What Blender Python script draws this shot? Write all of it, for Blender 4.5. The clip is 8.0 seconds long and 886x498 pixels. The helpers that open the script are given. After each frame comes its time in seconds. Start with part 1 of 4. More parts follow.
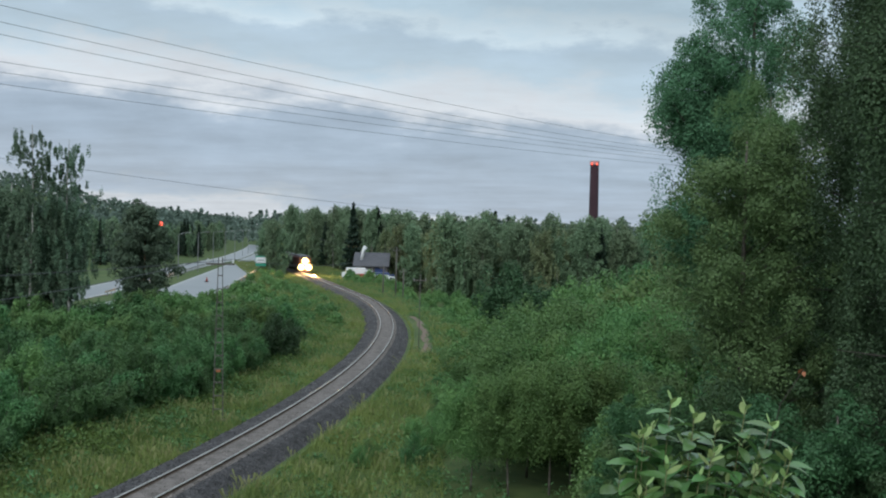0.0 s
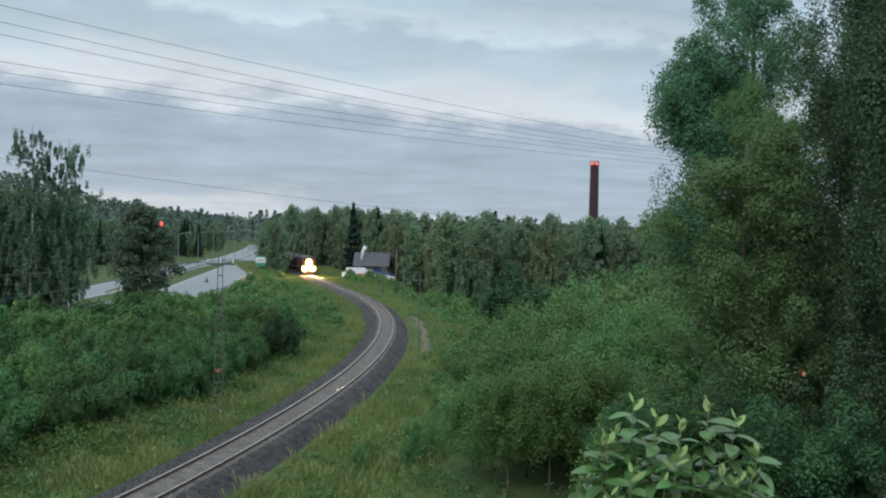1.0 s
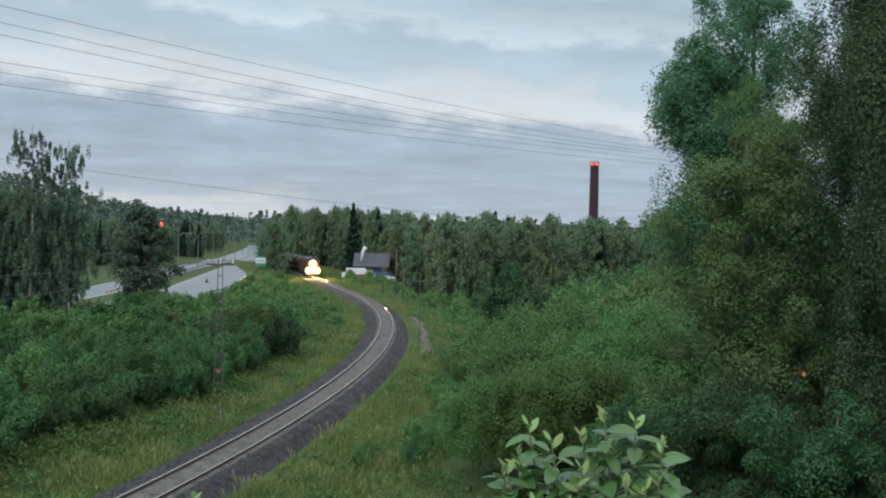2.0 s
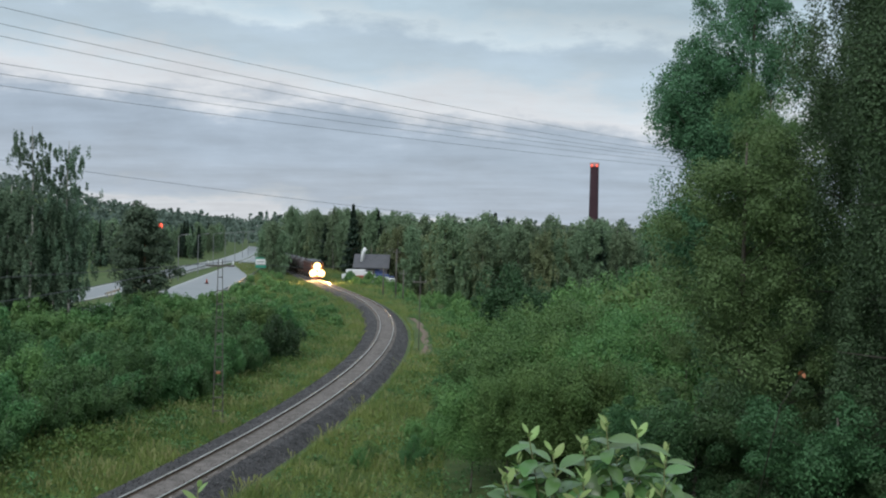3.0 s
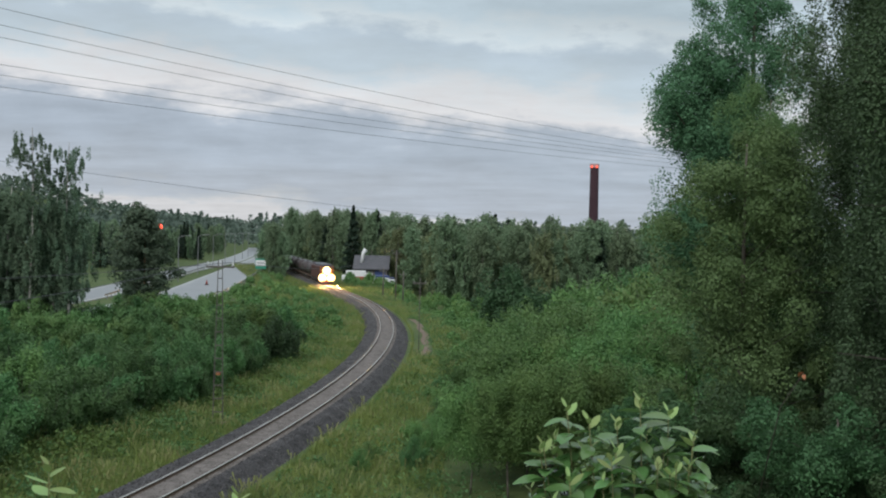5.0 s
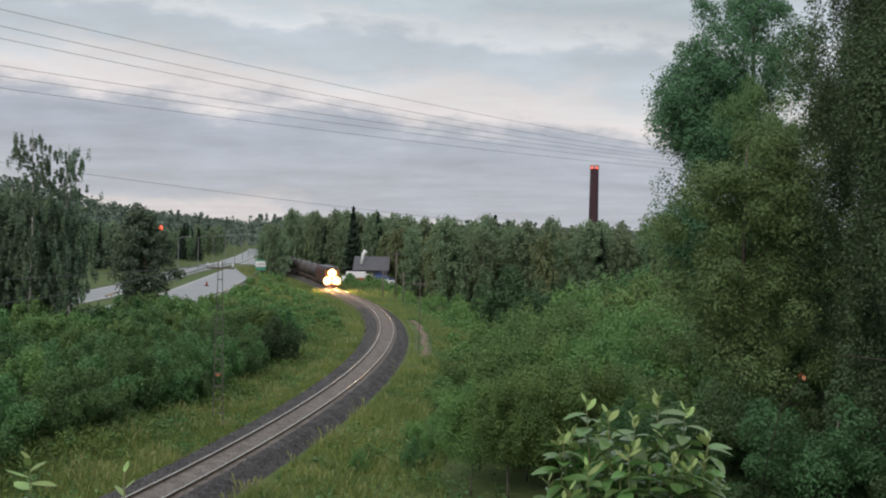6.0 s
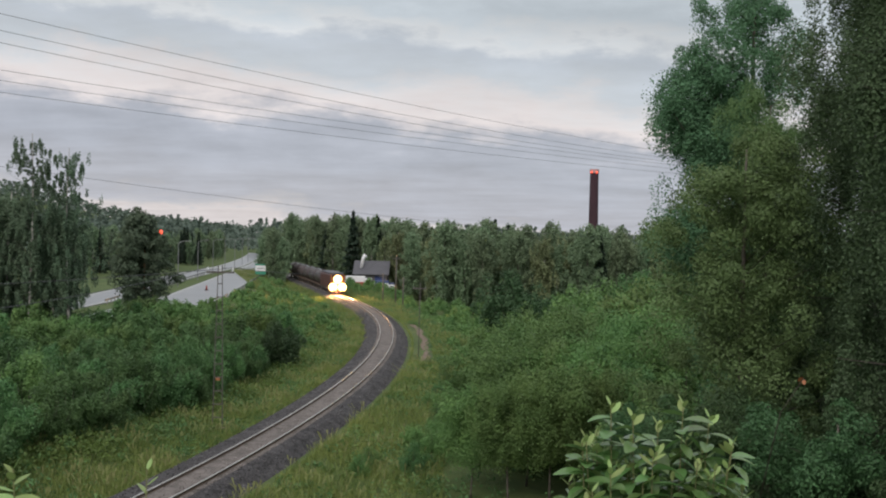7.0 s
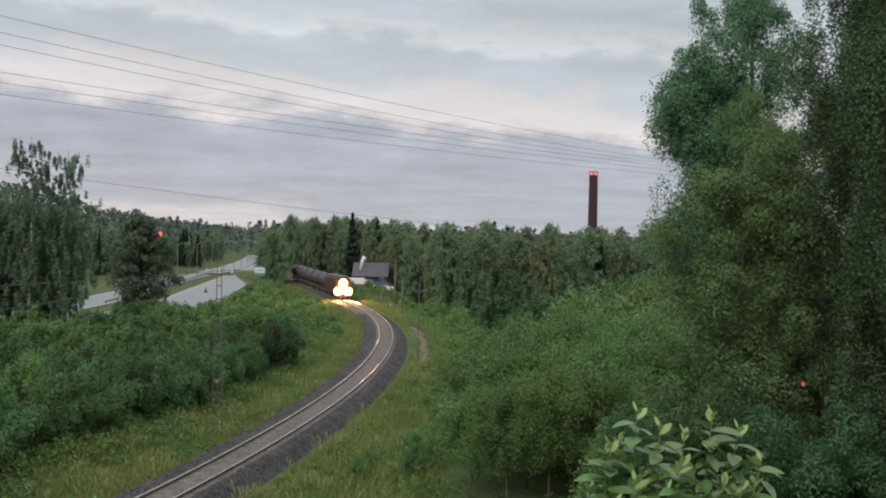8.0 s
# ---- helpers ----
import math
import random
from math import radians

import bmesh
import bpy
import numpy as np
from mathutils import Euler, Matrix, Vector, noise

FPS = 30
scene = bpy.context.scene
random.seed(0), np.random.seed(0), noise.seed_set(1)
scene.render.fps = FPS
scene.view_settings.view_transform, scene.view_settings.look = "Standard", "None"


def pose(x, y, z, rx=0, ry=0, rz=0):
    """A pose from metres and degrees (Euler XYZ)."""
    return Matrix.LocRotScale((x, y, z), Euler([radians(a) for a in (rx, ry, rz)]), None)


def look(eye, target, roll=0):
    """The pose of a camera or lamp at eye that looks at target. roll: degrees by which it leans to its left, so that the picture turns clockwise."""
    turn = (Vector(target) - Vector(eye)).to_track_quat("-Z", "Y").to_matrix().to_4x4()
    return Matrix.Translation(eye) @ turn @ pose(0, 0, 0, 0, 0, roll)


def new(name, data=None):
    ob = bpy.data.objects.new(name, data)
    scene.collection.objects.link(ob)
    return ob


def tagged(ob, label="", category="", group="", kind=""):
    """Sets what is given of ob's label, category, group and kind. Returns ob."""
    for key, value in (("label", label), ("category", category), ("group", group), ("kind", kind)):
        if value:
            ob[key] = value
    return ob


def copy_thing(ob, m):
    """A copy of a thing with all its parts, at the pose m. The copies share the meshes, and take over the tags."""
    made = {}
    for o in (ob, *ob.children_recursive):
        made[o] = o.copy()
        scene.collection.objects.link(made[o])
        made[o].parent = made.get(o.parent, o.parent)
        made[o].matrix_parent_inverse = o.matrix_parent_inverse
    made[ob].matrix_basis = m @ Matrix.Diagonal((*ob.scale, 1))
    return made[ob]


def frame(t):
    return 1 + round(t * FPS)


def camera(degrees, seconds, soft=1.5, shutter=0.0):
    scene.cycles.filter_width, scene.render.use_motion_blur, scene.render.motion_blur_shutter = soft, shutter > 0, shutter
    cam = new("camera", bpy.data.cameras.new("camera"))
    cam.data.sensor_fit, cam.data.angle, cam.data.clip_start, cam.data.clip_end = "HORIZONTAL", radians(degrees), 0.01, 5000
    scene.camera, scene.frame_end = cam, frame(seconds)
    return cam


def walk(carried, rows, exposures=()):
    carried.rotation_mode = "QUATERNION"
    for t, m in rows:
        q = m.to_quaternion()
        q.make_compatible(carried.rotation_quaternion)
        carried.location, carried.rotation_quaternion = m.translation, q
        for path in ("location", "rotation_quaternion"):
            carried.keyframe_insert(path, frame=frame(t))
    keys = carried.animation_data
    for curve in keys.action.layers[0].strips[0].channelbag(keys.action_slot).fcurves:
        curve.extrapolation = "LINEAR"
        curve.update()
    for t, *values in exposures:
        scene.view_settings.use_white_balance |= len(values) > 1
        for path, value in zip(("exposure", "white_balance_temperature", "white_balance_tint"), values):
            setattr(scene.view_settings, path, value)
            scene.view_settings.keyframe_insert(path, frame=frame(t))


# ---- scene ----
H = 11.8                 # eye height over the rail heads
cam = camera(42.0, 8.0, soft=2.05)
TILT = [(0.0, 0.982, 0.0), (0.5, 1.038, 0.0), (1.0, 0.982, 0.0), (1.5, 0.982, 0.0), (2.2, 0.945, 0.0), (3.0, 0.898, 0.0),
        (3.5, 0.870, 0.0), (4.0, 0.814, 0.0), (4.5, 0.866, 0.0), (5.2, 0.83, 0.0), (6.0, 0.786, 0.0), (6.5, 0.680, 0.0),
        (7.0, 0.575, 0.0), (7.5, 0.505, 0.035), (8.0, 0.477, 0.035)]


def aim(down, right):
    a, b = radians(right), radians(down)
    return look((0, 0, H), (100 * math.sin(a), 100 * math.cos(a), H - 100 * math.tan(b)), 1.2)


walk(cam, [(t, aim(d, r)) for t, d, r in TILT],
     exposures=[(0.0, 0.0, 6100, 5), (1.7, 0.0, 6150, 5), (3.5, 0.0, 6300, 7), (4.6, 0.0, 6350, 7), (5.8, 0.0, 6900, 13), (8.0, 0.0, 6980, 15)])

# ---- world and light ----
SUN_EL, SUN_AZ = 33.0, 200.0
world = bpy.data.worlds.new("dusk_sky")
scene.world = world
world.use_nodes = True


def build_world():
    nt = world.node_tree
    nd, lk = nt.nodes, nt.links
    nd.clear()
    out = nd.new("ShaderNodeOutputWorld")
    co = nd.new("ShaderNodeTexCoord")
    sep = nd.new("ShaderNodeSeparateXYZ")
    lk.new(co.outputs["Generated"], sep.inputs[0])

    def mth(op, a, b):
        n = nd.new("ShaderNodeMath")
        n.operation = op
        for i, v in enumerate((a, b)):
            if isinstance(v, (int, float)):
                n.inputs[i].default_value = v
            else:
                lk.new(v, n.inputs[i])
        return n.outputs[0]

    # cloud deck seen in perspective
    zz = mth("ADD", mth("MAXIMUM", sep.outputs[2], 0.0), 0.07)
    comb = nd.new("ShaderNodeCombineXYZ")
    lk.new(mth("DIVIDE", sep.outputs[0], zz), comb.inputs[0])
    lk.new(mth("DIVIDE", sep.outputs[1], zz), comb.inputs[1])

    def cloud(scale, detail, rough, off):
        mp = nd.new("ShaderNodeMapping")
        mp.inputs["Location"].default_value = (off, off * 0.7, 0)
        mp.inputs["Rotation"].default_value = (0, 0, 0.35)
        mp.inputs["Scale"].default_value = (0.8, 1.0, 1)
        lk.new(comb.outputs[0], mp.inputs[0])
        n = nd.new("ShaderNodeTexNoise")
        n.inputs["Scale"].default_value, n.inputs["Detail"].default_value, n.inputs["Roughness"].default_value = scale, detail, rough
        lk.new(mp.outputs[0], n.inputs["Vector"])
        return n.outputs[0]

    big, fine = cloud(0.55, 5, 0.55, 3.1), cloud(1.5, 6, 0.6, 7.7)
    # puffs of the nearer cloud bank
    mp = nd.new("ShaderNodeMapping")
    mp.inputs["Scale"].default_value = (1.0, 1.0, 2.4)
    lk.new(co.outputs["Generated"], mp.inputs[0])
    puff = nd.new("ShaderNodeTexNoise")
    puff.inputs["Scale"].default_value, puff.inputs["Detail"].default_value, puff.inputs["Roughness"].default_value = 11.0, 7, 0.60
    lk.new(mp.outputs[0], puff.inputs["Vector"])
    # layered height in the sky, lower towards the east, torn by the noise
    e = mth("ADD", sep.outputs[2], mth("MULTIPLY", sep.outputs[0], 0.068))
    e = mth("ADD", e, mth("MULTIPLY", mth("SUBTRACT", big, 0.5), 0.05))
    e = mth("ADD", e, mth("MULTIPLY", mth("SUBTRACT", fine, 0.5), 0.03))
    e = mth("ADD", e, mth("MULTIPLY", mth("SUBTRACT", puff.outputs[0], 0.5), 0.085))
    ramp = nd.new("ShaderNodeValToRGB")
    lk.new(e, ramp.inputs[0])
    el = ramp.color_ramp.elements
    stops = [(0.0, (0.60, 0.60, 0.63)), (0.008, (0.48, 0.51, 0.56)), (0.018, (0.39, 0.43, 0.50)), (0.060, (0.36, 0.41, 0.49)), (0.085, (0.37, 0.42, 0.50)),
             (0.104, (0.66, 0.65, 0.67)), (0.119, (0.60, 0.62, 0.65)), (0.135, (0.46, 0.53, 0.59)), (0.162, (0.42, 0.49, 0.56)), (0.176, (0.54, 0.60, 0.64)),
             (0.192, (0.43, 0.51, 0.57)), (0.30, (0.46, 0.54, 0.60)), (1.0, (0.97, 1.04, 1.08))]
    while len(el) < len(stops):
        el.new(0.5)
    for s, (p, c) in zip(el, stops):
        s.position, s.color = p, (*c, 1)
    sky = nd.new("ShaderNodeTexSky")
    sky.sky_type, sky.sun_disc = "NISHITA", False
    sky.sun_elevation, sky.sun_rotation = radians(SUN_EL), radians(SUN_AZ)
    b1, b2 = nd.new("ShaderNodeBackground"), nd.new("ShaderNodeBackground")
    shade = mth("ADD", 0.48, mth("MULTIPLY", mth("ADD", puff.outputs[0], fine), 0.52))
    vm = nd.new("ShaderNodeMix")
    vm.data_type, vm.blend_type = "RGBA", "MULTIPLY"
    vm.inputs[0].default_value = 1.0
    lk.new(ramp.outputs[0], vm.inputs[6])
    lk.new(shade, vm.inputs[7])
    lk.new(vm.outputs[2], b1.inputs[0])
    lk.new(sky.outputs[0], b2.inputs[0])
    b1.inputs[1].default_value, b2.inputs[1].default_value = 1.08, 0.006
    add = nd.new("ShaderNodeAddShader")
    lk.new(b1.outputs[0], add.inputs[0])
    lk.new(b2.outputs[0], add.inputs[1])
    lk.new(add.outputs[0], out.inputs[0])


build_world()
sun = new("sun", bpy.data.lights.new("sun", "SUN"))
sun.data.energy, sun.data.angle, sun.data.color = 1.5, radians(30), (1.0, 0.97, 0.93)
sa, se = radians(SUN_AZ), radians(SUN_EL)
sun.matrix_world = look((60 * math.sin(sa) * math.cos(se), 60 * math.cos(sa) * math.cos(se), H + 60 * math.sin(se)), (0, 0, H))


# ---- materials ----
def material(name, col, rough=0.8, metal=0.0, var=0.25, scale=4.0, bump=0.0, col2=None, island=0.0, translucent=0.0, emit=None, spec=0.3):
    m = bpy.data.materials.new(name)
    m.use_nodes = True
    nt = m.node_tree
    nd, lk = nt.nodes, nt.links
    nd.clear()
    out, bsdf = nd.new("ShaderNodeOutputMaterial"), nd.new("ShaderNodeBsdfPrincipled")
    bsdf.inputs["Roughness"].default_value, bsdf.inputs["Metallic"].default_value = rough, metal
    bsdf.inputs["Specular IOR Level"].default_value = spec
    col2 = col2 or tuple(c * (1 - var) for c in col)
    geo = nd.new("ShaderNodeNewGeometry")
    n1, n2 = nd.new("ShaderNodeTexNoise"), nd.new("ShaderNodeTexNoise")
    n1.inputs["Scale"].default_value, n1.inputs["Detail"].default_value = scale, 6
    n2.inputs["Scale"].default_value, n2.inputs["Detail"].default_value = scale * 0.13, 3
    for n in (n1, n2):
        lk.new(geo.outputs["Position"], n.inputs["Vector"])
    mx = nd.new("ShaderNodeMix")
    mx.data_type = "RGBA"
    mx.inputs[6].default_value, mx.inputs[7].default_value = (*col, 1), (*col2, 1)
    ad = nd.new("ShaderNodeMath")
    ad.operation = "ADD"
    lk.new(n1.outputs[0], ad.inputs[0])
    lk.new(n2.outputs[0], ad.inputs[1])
    mr = nd.new("ShaderNodeMapRange")
    mr.inputs["From Min"].default_value, mr.inputs["From Max"].default_value = 0.75, 1.25
    lk.new(ad.outputs[0], mr.inputs[0])
    lk.new(mr.outputs[0], mx.inputs[0])
    colour = mx.outputs[2]
    if island:
        oi = nd.new("ShaderNodeObjectInfo")
        hs = nd.new("ShaderNodeHueSaturation")
        a1 = nd.new("ShaderNodeMapRange")
        a1.inputs["To Min"].default_value, a1.inputs["To Max"].default_value = 1 - island, 1 + island
        lk.new(geo.outputs["Random Per Island"], a1.inputs[0])
        a2 = nd.new("ShaderNodeMapRange")
        a2.inputs["To Min"].default_value, a2.inputs["To Max"].default_value = 0.48, 0.52
        lk.new(oi.outputs["Random"], a2.inputs[0])
        a3 = nd.new("ShaderNodeMapRange")
        a3.inputs["To Min"].default_value, a3.inputs["To Max"].default_value = 0.78, 1.2
        lk.new(oi.outputs["Random"], a3.inputs[0])
        mm = nd.new("ShaderNodeMath")
        mm.operation = "MULTIPLY"
        lk.new(a1.outputs[0], mm.inputs[0])
        lk.new(a3.outputs[0], mm.inputs[1])
        lk.new(mm.outputs[0], hs.inputs["Value"])
        lk.new(a2.outputs[0], hs.inputs["Hue"])
        lk.new(colour, hs.inputs["Color"])
        colour = hs.outputs[0]
    lk.new(colour, bsdf.inputs["Base Color"])
    if bump:
        bp = nd.new("ShaderNodeBump")
        bp.inputs["Strength"].default_value, bp.inputs["Distance"].default_value = bump, 0.05
        lk.new(n1.outputs[0], bp.inputs["Height"])
        lk.new(bp.outputs[0], bsdf.inputs["Normal"])
    last = bsdf.outputs[0]
    if translucent:
        tr, ms = nd.new("ShaderNodeBsdfTranslucent"), nd.new("ShaderNodeMixShader")
        lk.new(colour, tr.inputs[0])
        ms.inputs[0].default_value = translucent
        lk.new(last, ms.inputs[1])
        lk.new(tr.outputs[0], ms.inputs[2])
        last = ms.outputs[0]
    if emit:
        bsdf.inputs["Emission Color"].default_value = (*emit[0], 1)
        bsdf.inputs["Emission Strength"].default_value = emit[1]
    lk.new(last, out.inputs[0])
    return m


def leafy(name, col, col2, gloss=0.55, island=0.2, spec=0.25):
    return material(name, col, gloss, 0, scale=0.6, col2=col2, island=island, translucent=0.22, spec=spec)


M_GROUND = material("meadow_soil", (0.085, 0.115, 0.035), 0.95, var=0.4, scale=1.2, bump=0.6, col2=(0.05, 0.085, 0.025))
M_BALLAST = material("ballast_gravel", (0.090, 0.087, 0.092), 0.9, scale=9.0, bump=1.0, col2=(0.022, 0.021, 0.023))
M_BED = material("rusty_gravel", (0.21, 0.185, 0.175), 0.9, scale=11.0, bump=1.0, col2=(0.085, 0.075, 0.07))
M_RAILTOP = material("worn_steel", (0.80, 0.77, 0.75), 0.32, 0.9, scale=3.0, var=0.2)
M_POLISHED = material("polished_steel", (0.80, 0.77, 0.74), 0.082, 0.95, scale=3.0, var=0.15)
M_RAILSIDE = material("rusty_steel", (0.11, 0.075, 0.055), 0.8, 0.1, scale=6.0)
M_ASPHALT = material("wet_asphalt", (0.21, 0.22, 0.235), 0.33, scale=0.8, var=0.2)
M_LINE = material("road_paint", (0.7, 0.7, 0.68), 0.7, scale=3.0)
M_BARK = material("grey_bark", (0.14, 0.125, 0.105), 0.9, scale=5.0, bump=0.8, var=0.5)
M_LIMB = material("dark_twig_bark", (0.060, 0.054, 0.046), 0.9, scale=5.0, bump=0.5, var=0.4)
M_BIRCHBARK = material("birch_bark", (0.55, 0.53, 0.50), 0.8, scale=3.0, col2=(0.12, 0.11, 0.10), bump=0.3)
M_PINEBARK = material("pine_bark", (0.20, 0.11, 0.065), 0.9, scale=5.0, bump=0.8, var=0.5)
M_ASPEN = leafy("aspen_leaf", (0.098, 0.215, 0.105), (0.072, 0.165, 0.080))
M_WILLOW = leafy("willow_leaf", (0.140, 0.245, 0.094), (0.105, 0.192, 0.075))
M_BIRCH = leafy("birch_leaf", (0.084, 0.145, 0.070), (0.062, 0.112, 0.054))
M_BUSH = leafy("bush_leaf", (0.100, 0.200, 0.072), (0.066, 0.148, 0.056))
M_BUSHLIGHT = leafy("light_bush_leaf", (0.155, 0.262, 0.086), (0.088, 0.180, 0.062))
M_BUSHDARK = leafy("dark_bush_leaf", (0.055, 0.105, 0.045), (0.040, 0.080, 0.036))
M_ALDER = leafy("alder_leaf", (0.064, 0.130, 0.052), (0.046, 0.098, 0.040))
# forest and distant greens: air haze is painted in by lifting the leaf colours
M_FOREST = leafy("hazed_forest_leaf", (0.185, 0.262, 0.152), (0.135, 0.205, 0.118))
M_FORESTPALE = leafy("pale_hazed_forest_leaf", (0.215, 0.255, 0.130), (0.160, 0.205, 0.105))
M_DISTANT = leafy("hazed_wood_crowns", (0.145, 0.195, 0.160), (0.105, 0.150, 0.125))
M_SPRUCE = leafy("spruce_needles", (0.035, 0.062, 0.038), (0.025, 0.045, 0.030))
M_PINE = leafy("pine_needles", (0.090, 0.125, 0.080), (0.066, 0.100, 0.064))
# birch green lightened to paint haze over the trees by the highway
M_BIRCHHAZE = leafy("hazed_birch_leaf", (0.135, 0.200, 0.125), (0.100, 0.160, 0.100))
M_GRASS = leafy("meadow_grass", (0.235, 0.285, 0.088), (0.125, 0.200, 0.058), 0.7)
M_STRAW = leafy("straw_grass_head", (0.27, 0.27, 0.12), (0.19, 0.23, 0.09), 0.7)
M_FRONT = leafy("goat_willow_leaf", (0.120, 0.225, 0.070), (0.072, 0.150, 0.052), 0.27, 0.55, 0.6)
M_HERB = leafy("lush_herb_leaf", (0.145, 0.245, 0.066), (0.100, 0.190, 0.052))
M_STONE = material("crushed_stone", (0.150, 0.145, 0.150), 0.9, scale=6.0, col2=(0.050, 0.048, 0.052), island=0.7)
M_BEDSTONE = material("pale_crushed_stone", (0.26, 0.235, 0.225), 0.9, scale=6.0, col2=(0.12, 0.108, 0.102), island=0.5)
M_TIP = leafy("young_leaf", (0.30, 0.40, 0.15), (0.21, 0.31, 0.11), 0.4, 0.2)
M_TWIG = material("green_twig", (0.16, 0.17, 0.07), 0.7, scale=20)
M_WOOD = material("grey_pole_wood", (0.125, 0.115, 0.105), 0.85, scale=6, bump=0.5)
M_STEEL = material("galvanised_steel", (0.28, 0.29, 0.30), 0.55, 0.6, scale=6)
M_WIRE = material("dark_cable", (0.10, 0.105, 0.115), 0.6, 0.3, scale=2)
M_BRICK = material("dark_red_brick", (0.062, 0.032, 0.042), 0.85, scale=1.5, bump=0.5)
M_RED = material("red_beacon", (0.5, 0.05, 0.04), 0.4, emit=((1.0, 0.10, 0.05), 2.6))
M_PINK = material("weathered_concrete_crown", (0.55, 0.33, 0.33), 0.8, scale=1.0)
M_LAMP = material("burning_headlight", (1, 0.8, 0.5), 0.3, emit=((1.0, 0.56, 0.20), 6500.0))
# emission standing in for the bloom around the headlights
M_GLARE = material("headlight_glare", (1, 0.8, 0.5), 0.3, emit=((1.0, 0.56, 0.20), 8.0))
# orange of an added panel that imitates the halo of the headlights
M_HALOPANEL = material("halo_orange_paint", (0.42, 0.15, 0.05), 0.5, scale=1.0)
M_LOCO = material("dark_red_livery", (0.10, 0.035, 0.03), 0.5, scale=1.0)
M_WHITE = material("white_paint", (0.75, 0.76, 0.78), 0.5, scale=1.5, var=0.12)
M_DARKROOF = material("dark_sheet_roof", (0.10, 0.10, 0.115), 0.6, scale=1.0)
M_WALL = material("grey_wall", (0.16, 0.15, 0.15), 0.85, scale=1.0)
M_GLASS = material("dark_glass", (0.03, 0.035, 0.04), 0.1, spec=0.6, scale=1.0)
M_BLUE = material("blue_car_paint", (0.05, 0.08, 0.22), 0.35, scale=1.0)
M_REDPAINT = material("red_paint", (0.35, 0.06, 0.04), 0.45, scale=1.0)
M_TANK = material("soot_black_tank", (0.085, 0.065, 0.065), 0.5, scale=1.2, bump=0.2, var=0.5)
M_TYRE = material("black_rubber", (0.02, 0.02, 0.02), 0.8, scale=4)
M_GREEN = material("sign_green", (0.05, 0.30, 0.20), 0.5, scale=1)
M_DIRT = material("bare_dirt", (0.19, 0.145, 0.11), 0.95, scale=3, bump=0.5)
M_AMBER = material("amber_marker", (0.34, 0.13, 0.06), 0.5, scale=2)

# ---- plan ----
CX, CY, RAD = -395.4, 121.8, 389.2        # the curve of the railway
BEND = 0.2207                             # beyond this angle the track runs straight
TX, TY = CX + RAD * math.cos(BEND), CY + RAD * math.sin(BEND)


def track(s):
    """Place and heading on the railway, s metres beyond the curve's middle."""
    if s <= RAD * BEND:
        a = s / RAD
        return CX + RAD * math.cos(a), CY + RAD * math.sin(a), a
    q = s - RAD * BEND
    return TX - math.sin(BEND) * q, TY + math.cos(BEND) * q, BEND


def aside(x, y):
    """Metres to the right of the railway's middle (numpy)."""
    arc = np.hypot(x - CX, y - CY) - RAD
    line = (x - TX) * math.cos(BEND) + (y - TY) * math.sin(BEND)
    far = -(x - TX) * math.sin(BEND) + (y - TY) * math.cos(BEND) > 0
    return np.where(far, line, arc)


def step(a, b, v):
    k = np.clip((v - a) / (b - a), 0, 1)
    return k * k * (3 - 2 * k)


def road_x(y):
    y = np.asarray(y, float)
    return -53 - 0.1 * (y - 281) - 0.0012 * np.clip(220 - y, 0, 400) ** 2 - 0.00010 * np.clip(y - 400, 0, 300) ** 2


def ground_z(x, y):
    x, y = np.asarray(x, float), np.asarray(y, float)
    u = aside(x, y)
    z = -0.8 - 0.5 * step(3, 8, u) - 1.8 * step(12, 30, u) + 5.2 * step(7, 27, u) * step(62, 86, y) * step(150, 104, y) - 4.3 * step(6, 17, u) * step(135, 180, y) * step(420, 330, y) * step(-14, 0, x) + 0.5 * step(-3.5, -9, u) * step(20, 60, y)
    z = z - 0.9 * step(-3.4, -6.5, u) * step(-17, -12, u) * step(62, 90, y) * step(330, 280, y)     # made-up dip inside the curve, lets the headlights reach the outer rail
    wob = 0.22 * np.sin(x * 0.31 + 1.3) * np.sin(y * 0.23) + 0.12 * np.sin(x * 0.9) * np.sin(y * 0.71 + 2)
    z = z + wob * step(4, 9, np.abs(u))
    r = np.abs(x - road_x(y) + 4.5)
    z = z * step(11, 20, r) + (-0.12) * (1 - step(11, 20, r))
    z = z + 1.0 * step(-16, -6, x) * step(8, 26, u) * step(120, 60, y)
    hill = np.clip(10.2 - 0.47 * (y - 2.4), -5, 10.2) + 0.15 * np.sin(x * 1.1) * np.sin(y * 0.9)
    hill = np.where(y < 2.4, 10.2, hill)
    z = np.maximum(z, hill)
    z = z + 58 * np.exp(-((x + 640) / 190) ** 2 - ((y - 1500) / 300) ** 2) + 10 * step(900, 1800, np.hypot(x, y))
    return z


def gz(x, y):
    return float(ground_z(x, y))


# ---- mesh helpers ----
def mesh_from(name, verts, faces, mat, smooth=False):
    me = bpy.data.meshes.new(name)
    me.from_pydata(np.asarray(verts, float).tolist() if not isinstance(verts, list) else verts, [], faces if isinstance(faces, list) else faces.tolist())
    me.materials.append(mat)
    if smooth:
        me.polygons.foreach_set("use_smooth", np.ones(len(me.polygons), bool))
    me.update()
    return me


def part(name, me, parent, label="", m=None):
    ob = new(name, me)
    ob.parent = parent
    if m is not None:
        ob.matrix_basis = m
    return tagged(ob, label)


def thing(name, label, category, m=None, group="", kind=""):
    ob = new(name)
    ob.empty_display_size = 0.3
    if m is not None:
        ob.matrix_basis = m
    return tagged(ob, label, category, group, kind)


